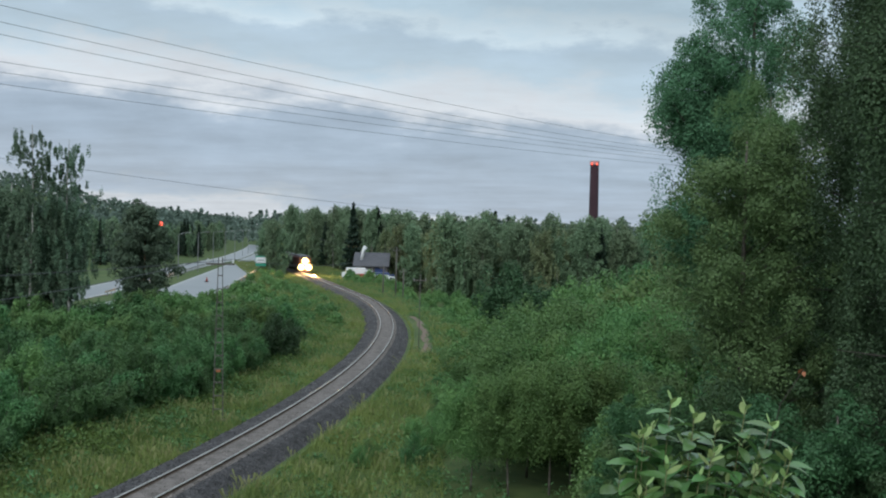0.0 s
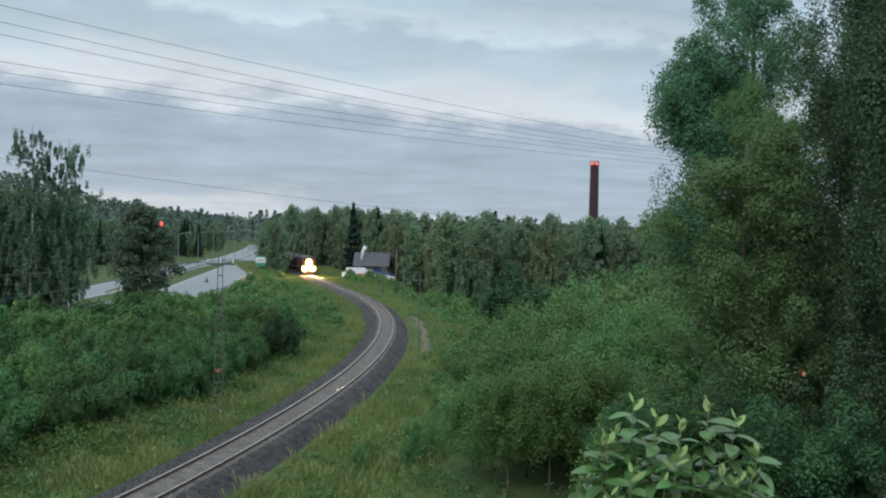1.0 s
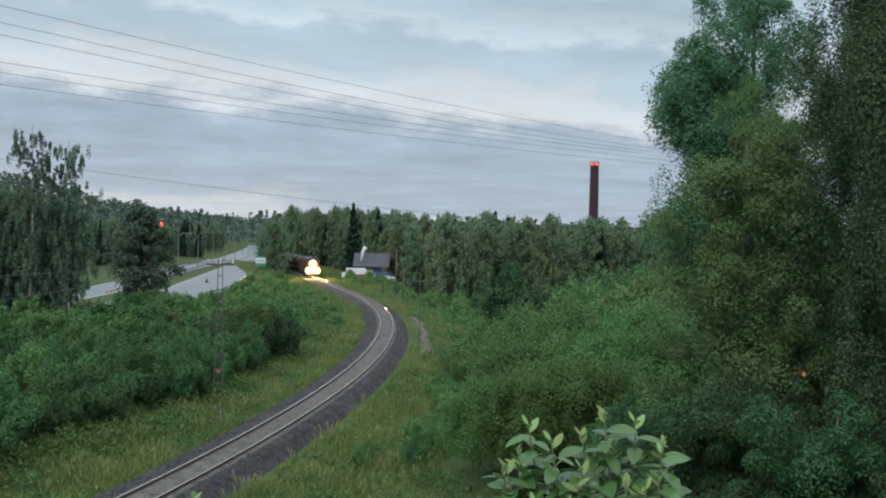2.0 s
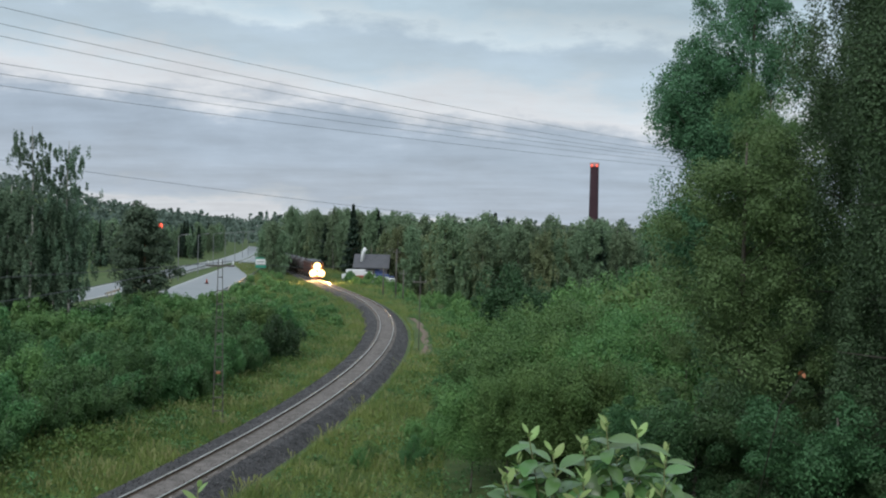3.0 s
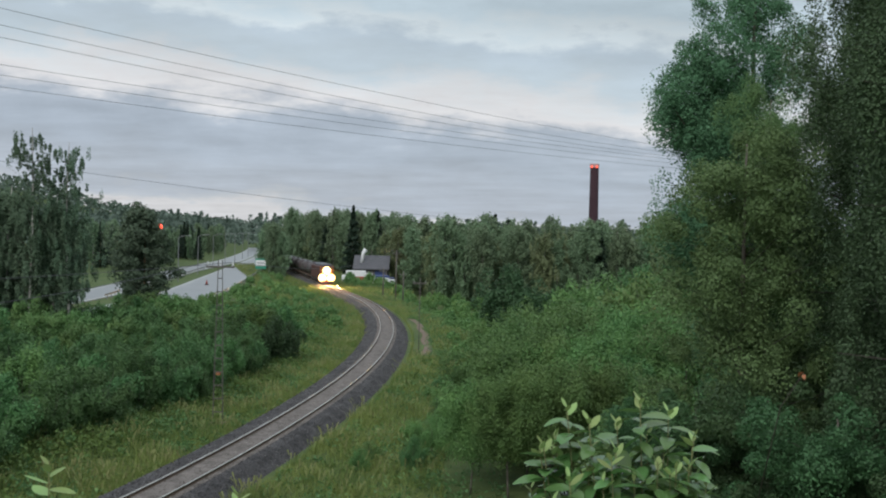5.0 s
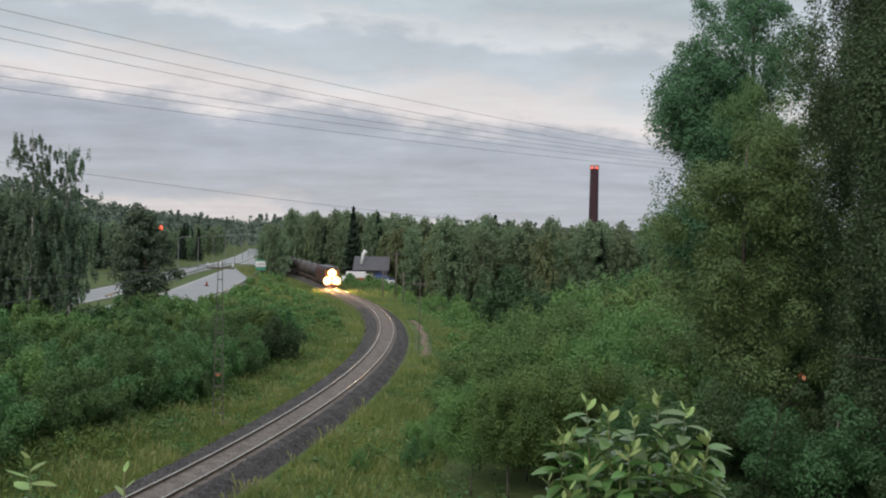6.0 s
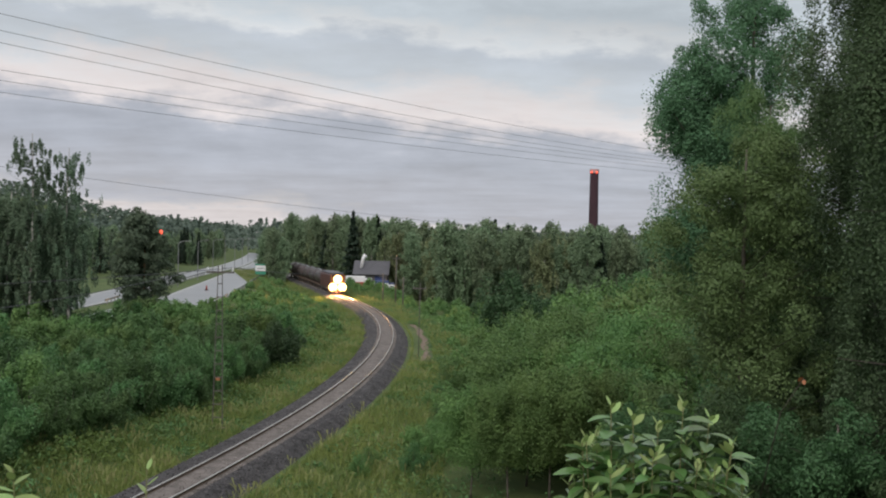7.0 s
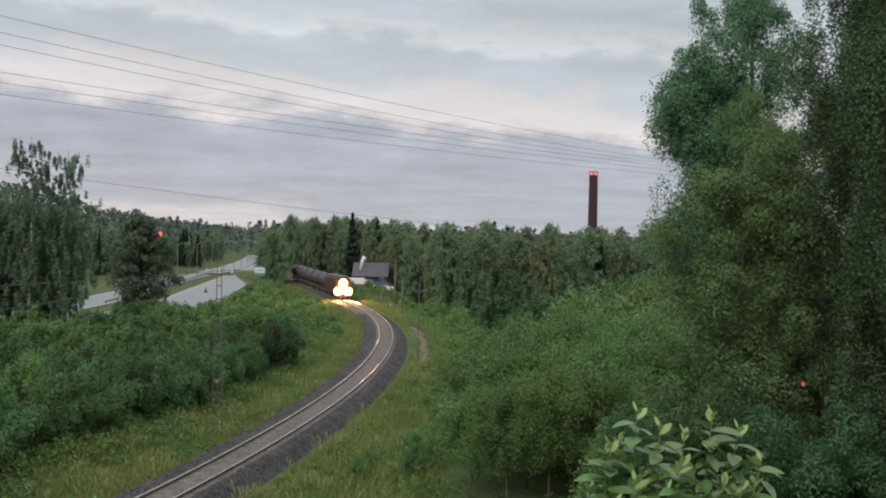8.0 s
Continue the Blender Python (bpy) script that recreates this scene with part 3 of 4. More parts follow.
def build_bushes():
    G = "bushes left wild beside the railway"
    labels = ["leafy green willow bush in rough grass", "rounded green willow bush in rough grass", "pale green willow bush in rough grass"]
    fine, far = [], []
    for k, (h, r, mat, st) in enumerate(((4.4, 2.3, M_BUSH, 10), (4.0, 2.1, M_BUSH, 12), (4.6, 2.2, M_BUSHLIGHT, 11))):
        fine.append(plant("willow_bush", labels[k], "bush", bush_meshes(31 + k, h, r, 14000, 0.127, mat, st), at(-21 - 3 * k, 78 + 3.4 * k), G, ("branching_stem", "foliage")))
        far.append(plant("willow_bush", labels[k], "bush", bush_meshes(131 + k, h, r, 8500, 0.175, mat, st), at(-27 - 3 * k, 104 + 3.4 * k), G, ("branching_stem", "foliage")))
    rng = np.random.default_rng(5)

    def left_ok(x, y):
        u = float(aside(x, y))
        return -46 < u < -11.8 - 1.3 * math.sin(y * 0.11) + (1.8 if y < 72 else 0) and x > float(road_x(y)) + 8 and (y < 140 or u < -13 - (y - 140) * 0.1)

    for x, y in pick_spots(41, 155, -58, -13, 48, 160, left_ok, 2.4):
        s = rng.uniform(0.72, 1.15) * (1.0 if y < 125 else 0.62)
        near_edge = float(aside(x, y)) > -20 and y < 110
        put(fine[rng.integers(0, 3)] if near_edge else far[(0, 1, 2, 2, 2)[rng.integers(0, 5)]], x, y, -0.1, rng.uniform(0, 360), s, rng.uniform(0.9, 1.1))
    for i in range(20):                          # closed front along the meadow
        q = -68 + 3.1 * i
        tx, ty, ta = track(q)
        u = -10.4 - 0.9 * math.sin(q * 0.35) - rng.uniform(0, 1.2)
        put(fine[rng.integers(0, 2)], tx + u * math.cos(ta), ty + u * math.sin(ta), -0.15, rng.uniform(0, 360), rng.uniform(0.7, 1.0))
    put(far[0], -18.4, 131, -0.1, 20, 0.95)
    # slope to the right of the track
    G2 = "bushes on the slope"
    n0 = plant("willow_bush", "dense green willow bush on the slope", "bush", bush_meshes(34, 4.6, 2.2, 16000, 0.112, M_BUSH, 14), at(5.4, 66), G2, ("branching_stem", "foliage"))
    n1 = plant("willow_bush", "bright green willow bush on the slope", "bush", bush_meshes(35, 4.4, 2.3, 16000, 0.112, M_BUSHLIGHT, 14), at(8.6, 68), G2, ("branching_stem", "foliage"))
    m0 = plant("willow_bush", "dense green willow bush on the slope", "bush", bush_meshes(134, 4.6, 2.2, 11500, 0.14, M_BUSH, 14), at(9.4, 84), G2, ("branching_stem", "foliage"))
    m1 = plant("willow_bush", "bright green willow bush on the slope", "bush", bush_meshes(135, 4.4, 2.3, 11500, 0.14, M_BUSHLIGHT, 14), at(12.6, 82), G2, ("branching_stem", "foliage"))

    def right_ok(x, y):
        u = float(aside(x, y))
        return u > 5.6 + 0.012 * y and x < 0.40 * y + 3 and x < 60

    for x, y in pick_spots(43, 125, -6, 30, 44, 98, lambda x, y: right_ok(x, y) and (y > 62 or x > 0.16 * y), 2.2):
        k = min(1.0, max(0.0, (float(aside(x, y)) - 6) / 17))
        o = ((n0, n1) if y < 68 else (m0, m1))[int(rng.uniform() < 0.6)]
        put(o, x, y, -0.1, rng.uniform(0, 360), (0.20 + 1.12 * k) * rng.uniform(0.75, 1.25))
    # taller sallows with open, shaded feet
    sal = tree_meshes(37, 6.6, 2.5, 0.34, 32000, 0.108, M_BUSHLIGHT, M_BARK, limbs=30, lift=0.75, twigs=7, shape=0.45, spread=0.13, trunk_r=0.06, corners=3, tall=1.6)
    t0 = plant("sallow_tree", "pale green sallow with open shaded stems", "tree", sal, at(4.6, 60), "sallows on the slope")
    for x, y, s, r in ((1.6, 57, 0.72, 10), (3.4, 55.5, 0.8, 200), (5.4, 56, 0.85, 90), (7.6, 57, 0.9, 280), (2.2, 62, 0.84, 50), (6.8, 59, 0.95, 140), (9.0, 63, 1.05, 230), (4.4, 66, 1.05, 300), (7.2, 68, 1.1, 20), (11.5, 66, 1.15, 90)):
        put(t0, x, y, -0.1, r, s)
    # low scrub farther off, uncountable
    spots = [(x, y, rng.uniform(0.6, 1.6)) for x, y in pick_spots(42, 110, -60, -14, 120, 290, lambda x, y: -32 < float(aside(x, y)) < -6.5 and x > float(road_x(y)) + 8, 2.4)]
    spots += [(x, y, rng.uniform(1.7, 4.6) * min(1.0, 0.3 + (float(aside(x, y)) - 7) / 16) * (0.85 + 0.014 * max(0.0, x)) * (1.35 if rng.uniform() < 0.2 else 0.9)) for x, y in pick_spots(44, 230, -10, 75, 92, 255, right_ok, 3.4)]
    spots += [(x, y, rng.uniform(1.2, 2.4)) for x, y in pick_spots(46, 14, -27, -8, 255, 282, lambda x, y: float(aside(x, y)) > 6, 2.0)]
    cents = []
    for x, y, h in spots:
        m = int(9 + 7 * h)
        a, q = rng.uniform(0, 6.283, m), np.sqrt(rng.uniform(0, 1, m))
        r = 0.6 * h * q * (1 + 0.25 * np.sin(3 * a + x) + 0.15 * np.sin(5 * a + y))
        z = h * (1.0 - 0.5 * q * q) * rng.uniform(0.3, 1, m) ** 0.5
        cents.append(np.stack([x + r * np.cos(a), y + r * np.sin(a), gz(x, y) + z], 1))
    cents = np.vstack(cents)
    v, q = spray_leaves(rng, cents, 0.48, len(cents) * 55, 0.26, 0.9, corners=3, tall=1.4)
    tagged(new("scrub", mesh_from("scrub", v, q, M_BUSHLIGHT)), "pale green low scrub covering the banks", "scrub", kind="stuff")
    dark = bush_meshes(36, 7.8, 4.2, 18000, 0.27, M_BUSHDARK, 18)
    d = plant("alder_bush", "large dark rounded alder bush among willows", "bush", dark, at(8.8, 140), "alder bushes", ("branching_stem", "foliage"))
    put(d, -15.3, 110, -0.1, 70, 0.5)


build_bushes()


def build_forest():
    G = "trees of the forest edge"
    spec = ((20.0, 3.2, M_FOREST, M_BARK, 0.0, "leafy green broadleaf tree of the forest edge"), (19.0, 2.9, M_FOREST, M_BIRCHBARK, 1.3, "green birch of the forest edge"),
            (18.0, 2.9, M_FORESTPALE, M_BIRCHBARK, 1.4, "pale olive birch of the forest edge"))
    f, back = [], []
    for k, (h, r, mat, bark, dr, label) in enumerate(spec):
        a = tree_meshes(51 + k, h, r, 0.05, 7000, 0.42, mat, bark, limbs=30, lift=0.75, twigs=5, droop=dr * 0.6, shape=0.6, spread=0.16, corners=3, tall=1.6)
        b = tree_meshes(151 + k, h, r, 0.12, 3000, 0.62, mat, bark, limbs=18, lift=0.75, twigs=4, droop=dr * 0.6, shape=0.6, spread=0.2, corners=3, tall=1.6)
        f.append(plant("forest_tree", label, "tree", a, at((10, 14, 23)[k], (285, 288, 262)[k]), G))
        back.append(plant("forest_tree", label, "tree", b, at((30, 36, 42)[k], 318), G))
    s = plant("spruce_tree", "dark pointed spruce rising from the forest", "tree", conifer_meshes(54, 20.5, 3.9, 2400, 1.1, M_SPRUCE, M_PINEBARK), at(-27, 345), G)
    put(s, -19.5, 343, 0, 90, 0.98)
    rng = np.random.default_rng(6)

    def edge(x):
        return 262 + 0.10 * (x - 30) if x > 0 else 275 - 2.6 * x

    def ok(x, y):
        return y > edge(x) and y < edge(x) + 60 and float(aside(x, y)) > 6

    for x, y in pick_spots(61, 215, -62, 92, 250, 460, ok, 3.8):
        r = rng.uniform()
        row = f if y < edge(x) + 24 else back
        put(row[0] if r < 0.42 else row[1] if r < 0.78 else row[2] if r < 0.95 else s, x, y, -0.2, rng.uniform(0, 360), rng.uniform(0.82, 1.08))
    # clump between highway and railway, and the highway's far side
    for x, y in pick_spots(62, 26, -60, -36, 296, 350, lambda x, y: x > float(road_x(y)) + 6.5 and -14 < float(aside(x, y)) < -5 and (y > 316 or x > -0.150 * y), 2.4):
        put(f[rng.integers(0, 2)], x, y, -0.2, rng.uniform(0, 360), rng.uniform(0.5, 0.72))
    for x, y in pick_spots(63, 170, -190, -70, 300, 600, lambda x, y: -75 < x - float(road_x(y)) < -22, 3.8):
        put(back[rng.integers(0, 2)] if rng.uniform() < 0.8 else s, x, y, -0.2, rng.uniform(0, 360), rng.uniform(0.5, 0.72))
    # far woods, uncountable
    pts, siz = [], []
    n = 4200
    x = rng.uniform(-620, 620, n)
    y = 430 + 720 * rng.uniform(0, 1, n) ** 1.3
    keep = ((np.abs(x - road_x(y) + 6) > 26) | (y > 600)) & (np.abs(x) < y * 0.48 + 20)
    for a, b in zip(x[keep], y[keep]):
        h, rad = rng.uniform(13, 21), rng.uniform(2.2, 3.6)
        m = 70
        k = rng.uniform(0.2, 1, m)
        r = rad * np.sqrt(rng.uniform(0.1, 1, m)) * np.where(rng.uniform() < 0.4, (1.05 - k), np.sin(np.pi * np.clip(k * 0.85 + 0.08, 0, 1)))
        w = rng.uniform(0, 6.283, m)
        pts.append(np.stack([a + r * np.cos(w), b + r * np.sin(w), gz(a, b) + k * h], 1))
        siz.append(rng.uniform(1.2, 2.6, m))
    # crowns in the paler, bluer green that carries the haze
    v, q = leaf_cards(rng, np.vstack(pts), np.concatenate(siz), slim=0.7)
    tagged(new("far_woods", mesh_from("far_woods", v, q, M_DISTANT)), "mixed woods on the horizon, their green paled by painted haze", "woods", kind="stuff")
    pts = []
    for _ in range(1500):
        a, b = rng.uniform(-1000, -280), rng.uniform(1150, 1800)
        z = gz(a, b)
        pts.append(np.stack([a + rng.normal(size=8) * 3, b + rng.normal(size=8) * 3, z + rng.uniform(2, 15, 8)], 1))
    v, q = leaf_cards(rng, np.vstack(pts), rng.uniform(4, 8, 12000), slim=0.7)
    tagged(new("hill_woods", mesh_from("hill_woods", v, q, M_DISTANT)), "wooded hill beyond the highway, its green paled by painted haze", "woods", kind="stuff")


build_forest()


def build_grass():
    rng = np.random.default_rng(8)
    for name, label, mat, n, lo, hi, wide in (("meadow_grass", "rough yellow-green summer grass along the track", M_GRASS, 400000, 0.25, 0.42, 0.022),
                                              ("flowering_grass", "straw-coloured flowering grass heads in the trackside meadow", M_STRAW, 46000, 0.45, 0.40, 0.008)):
        s = -95 + 350 * rng.uniform(0, 1, n) ** 1.4
        left = rng.uniform(size=n) < 0.6
        u = np.where(left, -2.05 - 13 * rng.uniform(0, 1, n) ** 1.2, 3.0 + 13 * rng.uniform(0, 1, n) ** 1.2)
        xy = np.array([track(q) for q in s])
        x, y = xy[:, 0] + u * np.cos(xy[:, 2]), xy[:, 1] + u * np.sin(xy[:, 2])
        tuft = np.sin(x * 0.8 + 0.7 * np.sin(y * 0.31)) * np.sin(y * 0.6 + x * 0.2) + 0.6 * np.sin(x * 2.3 + y) * np.sin(y * 1.9 - x)
        keep = ~((u > 3.2) & (u < 5.4) & (s > -6) & (s < 46))
        keep &= ~((x > 0.3) & (y > 49) & (y < 76) & (u > 9))
        if mat == M_STRAW:
            keep &= tuft > 0.05
        x, y, tuft, u, n = x[keep], y[keep], tuft[keep], u[keep], int(keep.sum())
        tall = (lo + hi * rng.uniform(size=n)) * np.clip(1.0 + 0.55 * tuft, 0.45, 1.6) * np.clip((np.abs(u) - 1.6) / 1.6, 0.35, 1)
        a = rng.uniform(0, 6.283, n)
        w = 0.012 + wide * rng.uniform(size=n)
        z = ground_z(x, y) - 0.05
        lean = rng.normal(size=(n, 2)) * 0.35 * tall[:, None]
        b0 = np.stack([x - np.cos(a) * w, y - np.sin(a) * w, z], 1)
        b1 = np.stack([x + np.cos(a) * w, y + np.sin(a) * w, z], 1)
        tip = np.stack([x + lean[:, 0], y + lean[:, 1], z + tall], 1)
        if mat == M_STRAW:                       # a drooping head, broad above
            b0, b1, tip = tip - (b1 - b0) * 1.2, tip + (b1 - b0) * 1.2, tip * 0.55 + (b0 + b1) * 0.225
        v = np.stack([b0, b1, tip], 1).reshape(-1, 3)
        tagged(new(name, mesh_from(name, v, np.arange(3 * n).reshape(-1, 3), mat)), label, "grass", kind="stuff")


build_grass()


def build_herbs():
    # leafy weeds among the grass, in drifts
    rng = np.random.default_rng(9)
    for mat, ph, label in ((M_HERB, 2.2, "lush green tall weeds along the bushes"), (M_BUSH, 1.0, "dark green leafy weeds in the trackside meadow"), (M_BUSHLIGHT, 3.7, "pale green flowering weeds in the trackside meadow")):
        pts, siz = [], []
        for _ in range(6200):
            s = -92 + 290 * rng.uniform() ** 1.35
            if mat == M_HERB:
                s = -92 + 150 * rng.uniform() ** 1.2
            u = -6.2 - 6 * rng.uniform() ** 0.7 if mat == M_HERB and rng.uniform() < 0.75 else -3.1 - 10 * rng.uniform() if rng.uniform() < 0.5 else 3.4 + (22 if s < -30 else 11) * rng.uniform()
            if 3.2 < u < 4.9 and -4 < s < 44:
                continue
            tx, ty, ta = track(s)
            x, y = tx + u * math.cos(ta), ty + u * math.sin(ta)
            if math.sin(x * 0.55 + ph) * math.sin(y * 0.33 + ph) + 0.5 * math.sin(x * 1.7 + y) < (-0.6 if mat == M_HERB else -0.1):
                continue
            if 50 < y < 76 and 0.2 < x < 12 and mat != M_BUSH:
                continue
            m, h = int(rng.integers(12, 26)), rng.uniform(0.35, 1.15) * min(1.0, abs(u) / 7)
            p = rng.normal(size=(m, 3)) * np.array((0.22, 0.22, 0.0)) * (0.5 + h)
            p[:, 2] = rng.uniform(0.05, 1, m) * h
            pts.append(p + np.array((x, y, gz(x, y))))
            siz.append(rng.uniform(0.13, 0.28, m))
        v, q = leaf_cards(rng, np.vstack(pts), np.concatenate(siz), slim=0.45)
        tagged(new("meadow_herbs", mesh_from("meadow_herbs", v, q, mat)), label, "weeds", kind="stuff")


build_herbs()


# ---- built things in the distance ----
def build_chimney():
    d = 640.0
    x, zt = 83.0, 51.3
    th = thing("factory_chimney", "tall dark red brick chimney with red warning lights", "chimney", pose(x, d, gz(x, d)))
    h = zt - gz(x, d)
    part("shaft", Solid().tube([(0, 0, -1), (0, 0, h * 0.5), (0, 0, h - 2.2)], [2.9, 2.6, 2.35], 16).mesh("shaft", M_BRICK, False), th)
    part("crown", Solid().tube([(0, 0, h - 2.2), (0, 0, h - 2.1), (0, 0, h)], [2.35, 2.6, 2.6], 16).mesh("crown", M_PINK), th, "pale reddish rim")
    for k in (-1.9, 1.0):
        part("warning_light", Solid().tube([(k, -2.75, h - 2.2), (k, -2.75, h - 1.3)], [0.42, 0.42], 8).mesh("warning_light", M_RED), th, "glowing red lamp")


build_chimney()


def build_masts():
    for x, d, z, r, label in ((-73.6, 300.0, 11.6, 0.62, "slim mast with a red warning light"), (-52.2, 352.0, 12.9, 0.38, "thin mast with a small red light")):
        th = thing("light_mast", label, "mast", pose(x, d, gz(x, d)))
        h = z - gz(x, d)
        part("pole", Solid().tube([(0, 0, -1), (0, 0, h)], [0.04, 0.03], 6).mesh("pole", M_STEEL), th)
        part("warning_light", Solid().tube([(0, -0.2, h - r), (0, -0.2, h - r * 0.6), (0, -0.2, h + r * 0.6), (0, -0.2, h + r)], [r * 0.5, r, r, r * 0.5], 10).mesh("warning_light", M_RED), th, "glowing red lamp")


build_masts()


def build_poles():
    # twin-legged line pole beside the track
    x, y = -14.1, 73.2
    th = thing("line_pole", "slender twin-legged grey line pole with rungs and crossarm", "pole", at(x, y))
    hh = 10.6
    for k in (-0.42, 0.42):
        part("leg", Solid().tube([(k * 0.8, 0, -0.5), (k * 0.3, 0, hh)], [0.036, 0.03], 6).mesh("leg", M_WOOD), th)
    for i in range(11):
        z = 0.9 + i * 0.85
        w = 0.34 * (1 - 0.62 * z / hh)
        part("rung", Solid().box(-w, w, -0.03, 0.03, z, z + 0.06).mesh("rung", M_WOOD), th)
    arm = part("crossarm", Solid().box(-0.9, 0.9, -0.05, 0.05, hh - 0.5, hh - 0.38).mesh("crossarm", M_WOOD), th)
    for k in (-0.8, 0.0, 0.8):
        part("insulator", Solid().tube([(k, 0, hh - 0.38), (k, 0, hh - 0.25), (k, 0, hh - 0.1)], [0.03, 0.07, 0.03], 8).mesh("insulator", M_WHITE), arm, "white porcelain insulator")
    part("marker_plate", Solid().box(-0.14, 0.14, -0.12, -0.06, 3.3, 3.45, 0.01).mesh("marker_plate", M_AMBER), th, "small orange plate")
    part("footing", Solid().box(-0.55, 0.55, -0.25, 0.25, -0.5, 0.3, 0.05).mesh("footing", M_DIRT), th, "weathered concrete footing")
    for x, y, h in ((-8.9, 221, 10.0), (-11.4, 222, 6.0), (-7.4, 218, 6.2), (-2.3, 118, 8.0)):
        th = thing("wooden_pole", "weathered wooden line pole beside the railway", "pole", at(x, y), "wooden poles by the track")
        part("post", Solid().tube([(0, 0, -0.5), (0.05, 0, h)], [0.15, 0.11] if y > 200 else [0.045, 0.035], 8).mesh("post", M_WOOD, True), th)
        arm = part("crossarm", Solid().box(-0.7, 0.7, -0.05, 0.05, h - 0.7, h - 0.58).mesh("crossarm", M_WOOD), th)
        for k in (-0.6, 0.6):
            part("insulator", Solid().tube([(k, 0, h - 0.58), (k, 0, h - 0.4)], [0.05, 0.03], 6).mesh("insulator", M_STEEL), arm)
    for i in range(7):
        y = 250 + 38 * i
        x = float(road_x(y)) - 7.4
        th = thing("street_lamp", "slim grey street lamp on the highway median", "lamp", at(x, y), "street lamps on the highway")
        part("post", Solid().tube([(0, 0, -0.3), (0, 0, 9.5)], [0.12, 0.07], 6).mesh("post", M_STEEL), th)
        part("arm", Solid().tube([(0, 0, 9.5), (0.9, 0, 9.9), (2.0, 0, 10.0)], [0.06, 0.05, 0.05], 5).mesh("arm", M_STEEL), th)
        part("head", Solid().box(1.8, 2.7, -0.15, 0.15, 9.92, 10.08, 0.03).mesh("head", M_STEEL), th)


build_poles()


def cable(name, a, b, sag, r, label, group):
    pts = []
    for i in range(25):
        k = i / 24
        p = Vector(a).lerp(Vector(b), k)
        pts.append((p.x, p.y, p.z - 4 * sag * k * (1 - k)))
    ob = new(name, Solid().tube(pts, [r] * 25, 4).mesh(name, M_WIRE, True))
    tagged(ob, label, "cable", group)


# ---- train ----
def wheelset(parent, y):
    for x in (-0.78, 0.78):
        w = part("wheel", Solid().tube([(x - 0.07, y, 0.46), (x + 0.07, y, 0.46)], [0.46, 0.46], 16).mesh("wheel", M_RAILSIDE, False), parent)
        part("hub", Solid().tube([(x - 0.1, y, 0.46), (x + 0.1, y, 0.46)], [0.14, 0.14], 8).mesh("hub", M_STEEL), w)


def build_loco():
    th = thing("locomotive", "dark red freight locomotive with three blazing headlights", "locomotive")
    part("body", Solid().box(-1.5, 1.5, -8.6, 8.6, 1.1, 3.9, 0.18).mesh("body", M_LOCO), th)
    part("roof", Solid().box(-1.25, 1.25, -8.0, 8.0, 3.88, 4.3, 0.15).mesh("roof", M_DARKROOF), th)
    part("frame", Solid().box(-1.35, 1.35, -8.7, 8.7, 0.75, 1.12, 0.04).mesh("frame", M_TANK), th)
    part("windscreen", Solid().box(-1.2, 1.2, -8.742, -8.70, 3.35, 3.8, 0.02).mesh("windscreen", M_GLASS), th)
    # made-up panel, coloured orange to widen the glow between the lamps
    part("front_panel", Solid().box(-1.42, 1.42, -8.735, -8.59, 0.8, 3.86, 0.01).mesh("front_panel", M_HALOPANEL), th, "orange panel added to spread the headlight glow")
    part("plough", Solid().add([(-1.3, -8.7, 0.2), (1.3, -8.7, 0.2), (0, -9.1, 0.2), (-1.3, -8.7, 0.75), (1.3, -8.7, 0.75), (0, -8.9, 0.75)], [(0, 2, 5, 3), (2, 1, 4, 5), (0, 1, 2), (3, 5, 4), (1, 0, 3, 4)]).mesh("plough", M_LOCO), th)
    for x, z in ((-0.92, 1.4), (0.92, 1.4), (0.0, 3.0)):
        if z < 2:
            part("buffer", Solid().tube([(x, -8.7, 1.05), (x, -9.2, 1.05), (x, -9.22, 1.05)], [0.1, 0.1, 0.24], 10).mesh("buffer", M_TANK), th)
        # oversized glowing disc paints the glare round each bulb
        h = part("headlight", Solid().tube([(x, -8.70, z), (x, -8.745, z), (x, -8.755, z)], [LR, LR, LR * 0.95], 18).mesh("headlight", M_GLARE, True), th, "glowing orange disc painting the headlight glare")
        part("bulb", Solid().tube([(x, -8.745, z), (x, -8.775, z), (x, -8.78, z)], [0.2, 0.2, 0.17], 14).mesh("bulb", M_LAMP, True), h, "blazing white-hot lamp")
    for y in (-6.6, -4.4, -2.6, 2.6, 4.4, 6.6):
        wheelset(th, y)
    return th


# radius of the glare discs, far wider than a real lamp
LR = 0.84


def build_wagon():
    th = thing("tank_wagon", "soot-dark cylindrical tank wagon behind the locomotive", "wagon", group="wagons of the train")
    part("tank", Solid().tube([(0, -5.9, 2.55), (0, -5.75, 2.55), (0, -5.4, 2.55), (0, 5.4, 2.55), (0, 5.75, 2.55), (0, 5.9, 2.55)], [0.7, 1.25, 1.45, 1.45, 1.25, 0.7], 20).mesh("tank", M_TANK, True), th)
    part("underframe", Solid().box(-1.2, 1.2, -6.2, 6.2, 0.85, 1.15, 0.03).mesh("underframe", M_RAILSIDE), th)
    part("hatch", Solid().tube([(0, 0, 3.9), (0, 0, 4.25)], [0.4, 0.4], 12).mesh("hatch", M_TANK), th)
    part("walkway", Solid().box(-0.5, 0.5, -5.0, 5.0, 4.02, 4.07).mesh("walkway", M_STEEL), th, "grey steel walkway")
    for y in (-4.9, -3.1, 3.1, 4.9):
        wheelset(th, y)
    return th


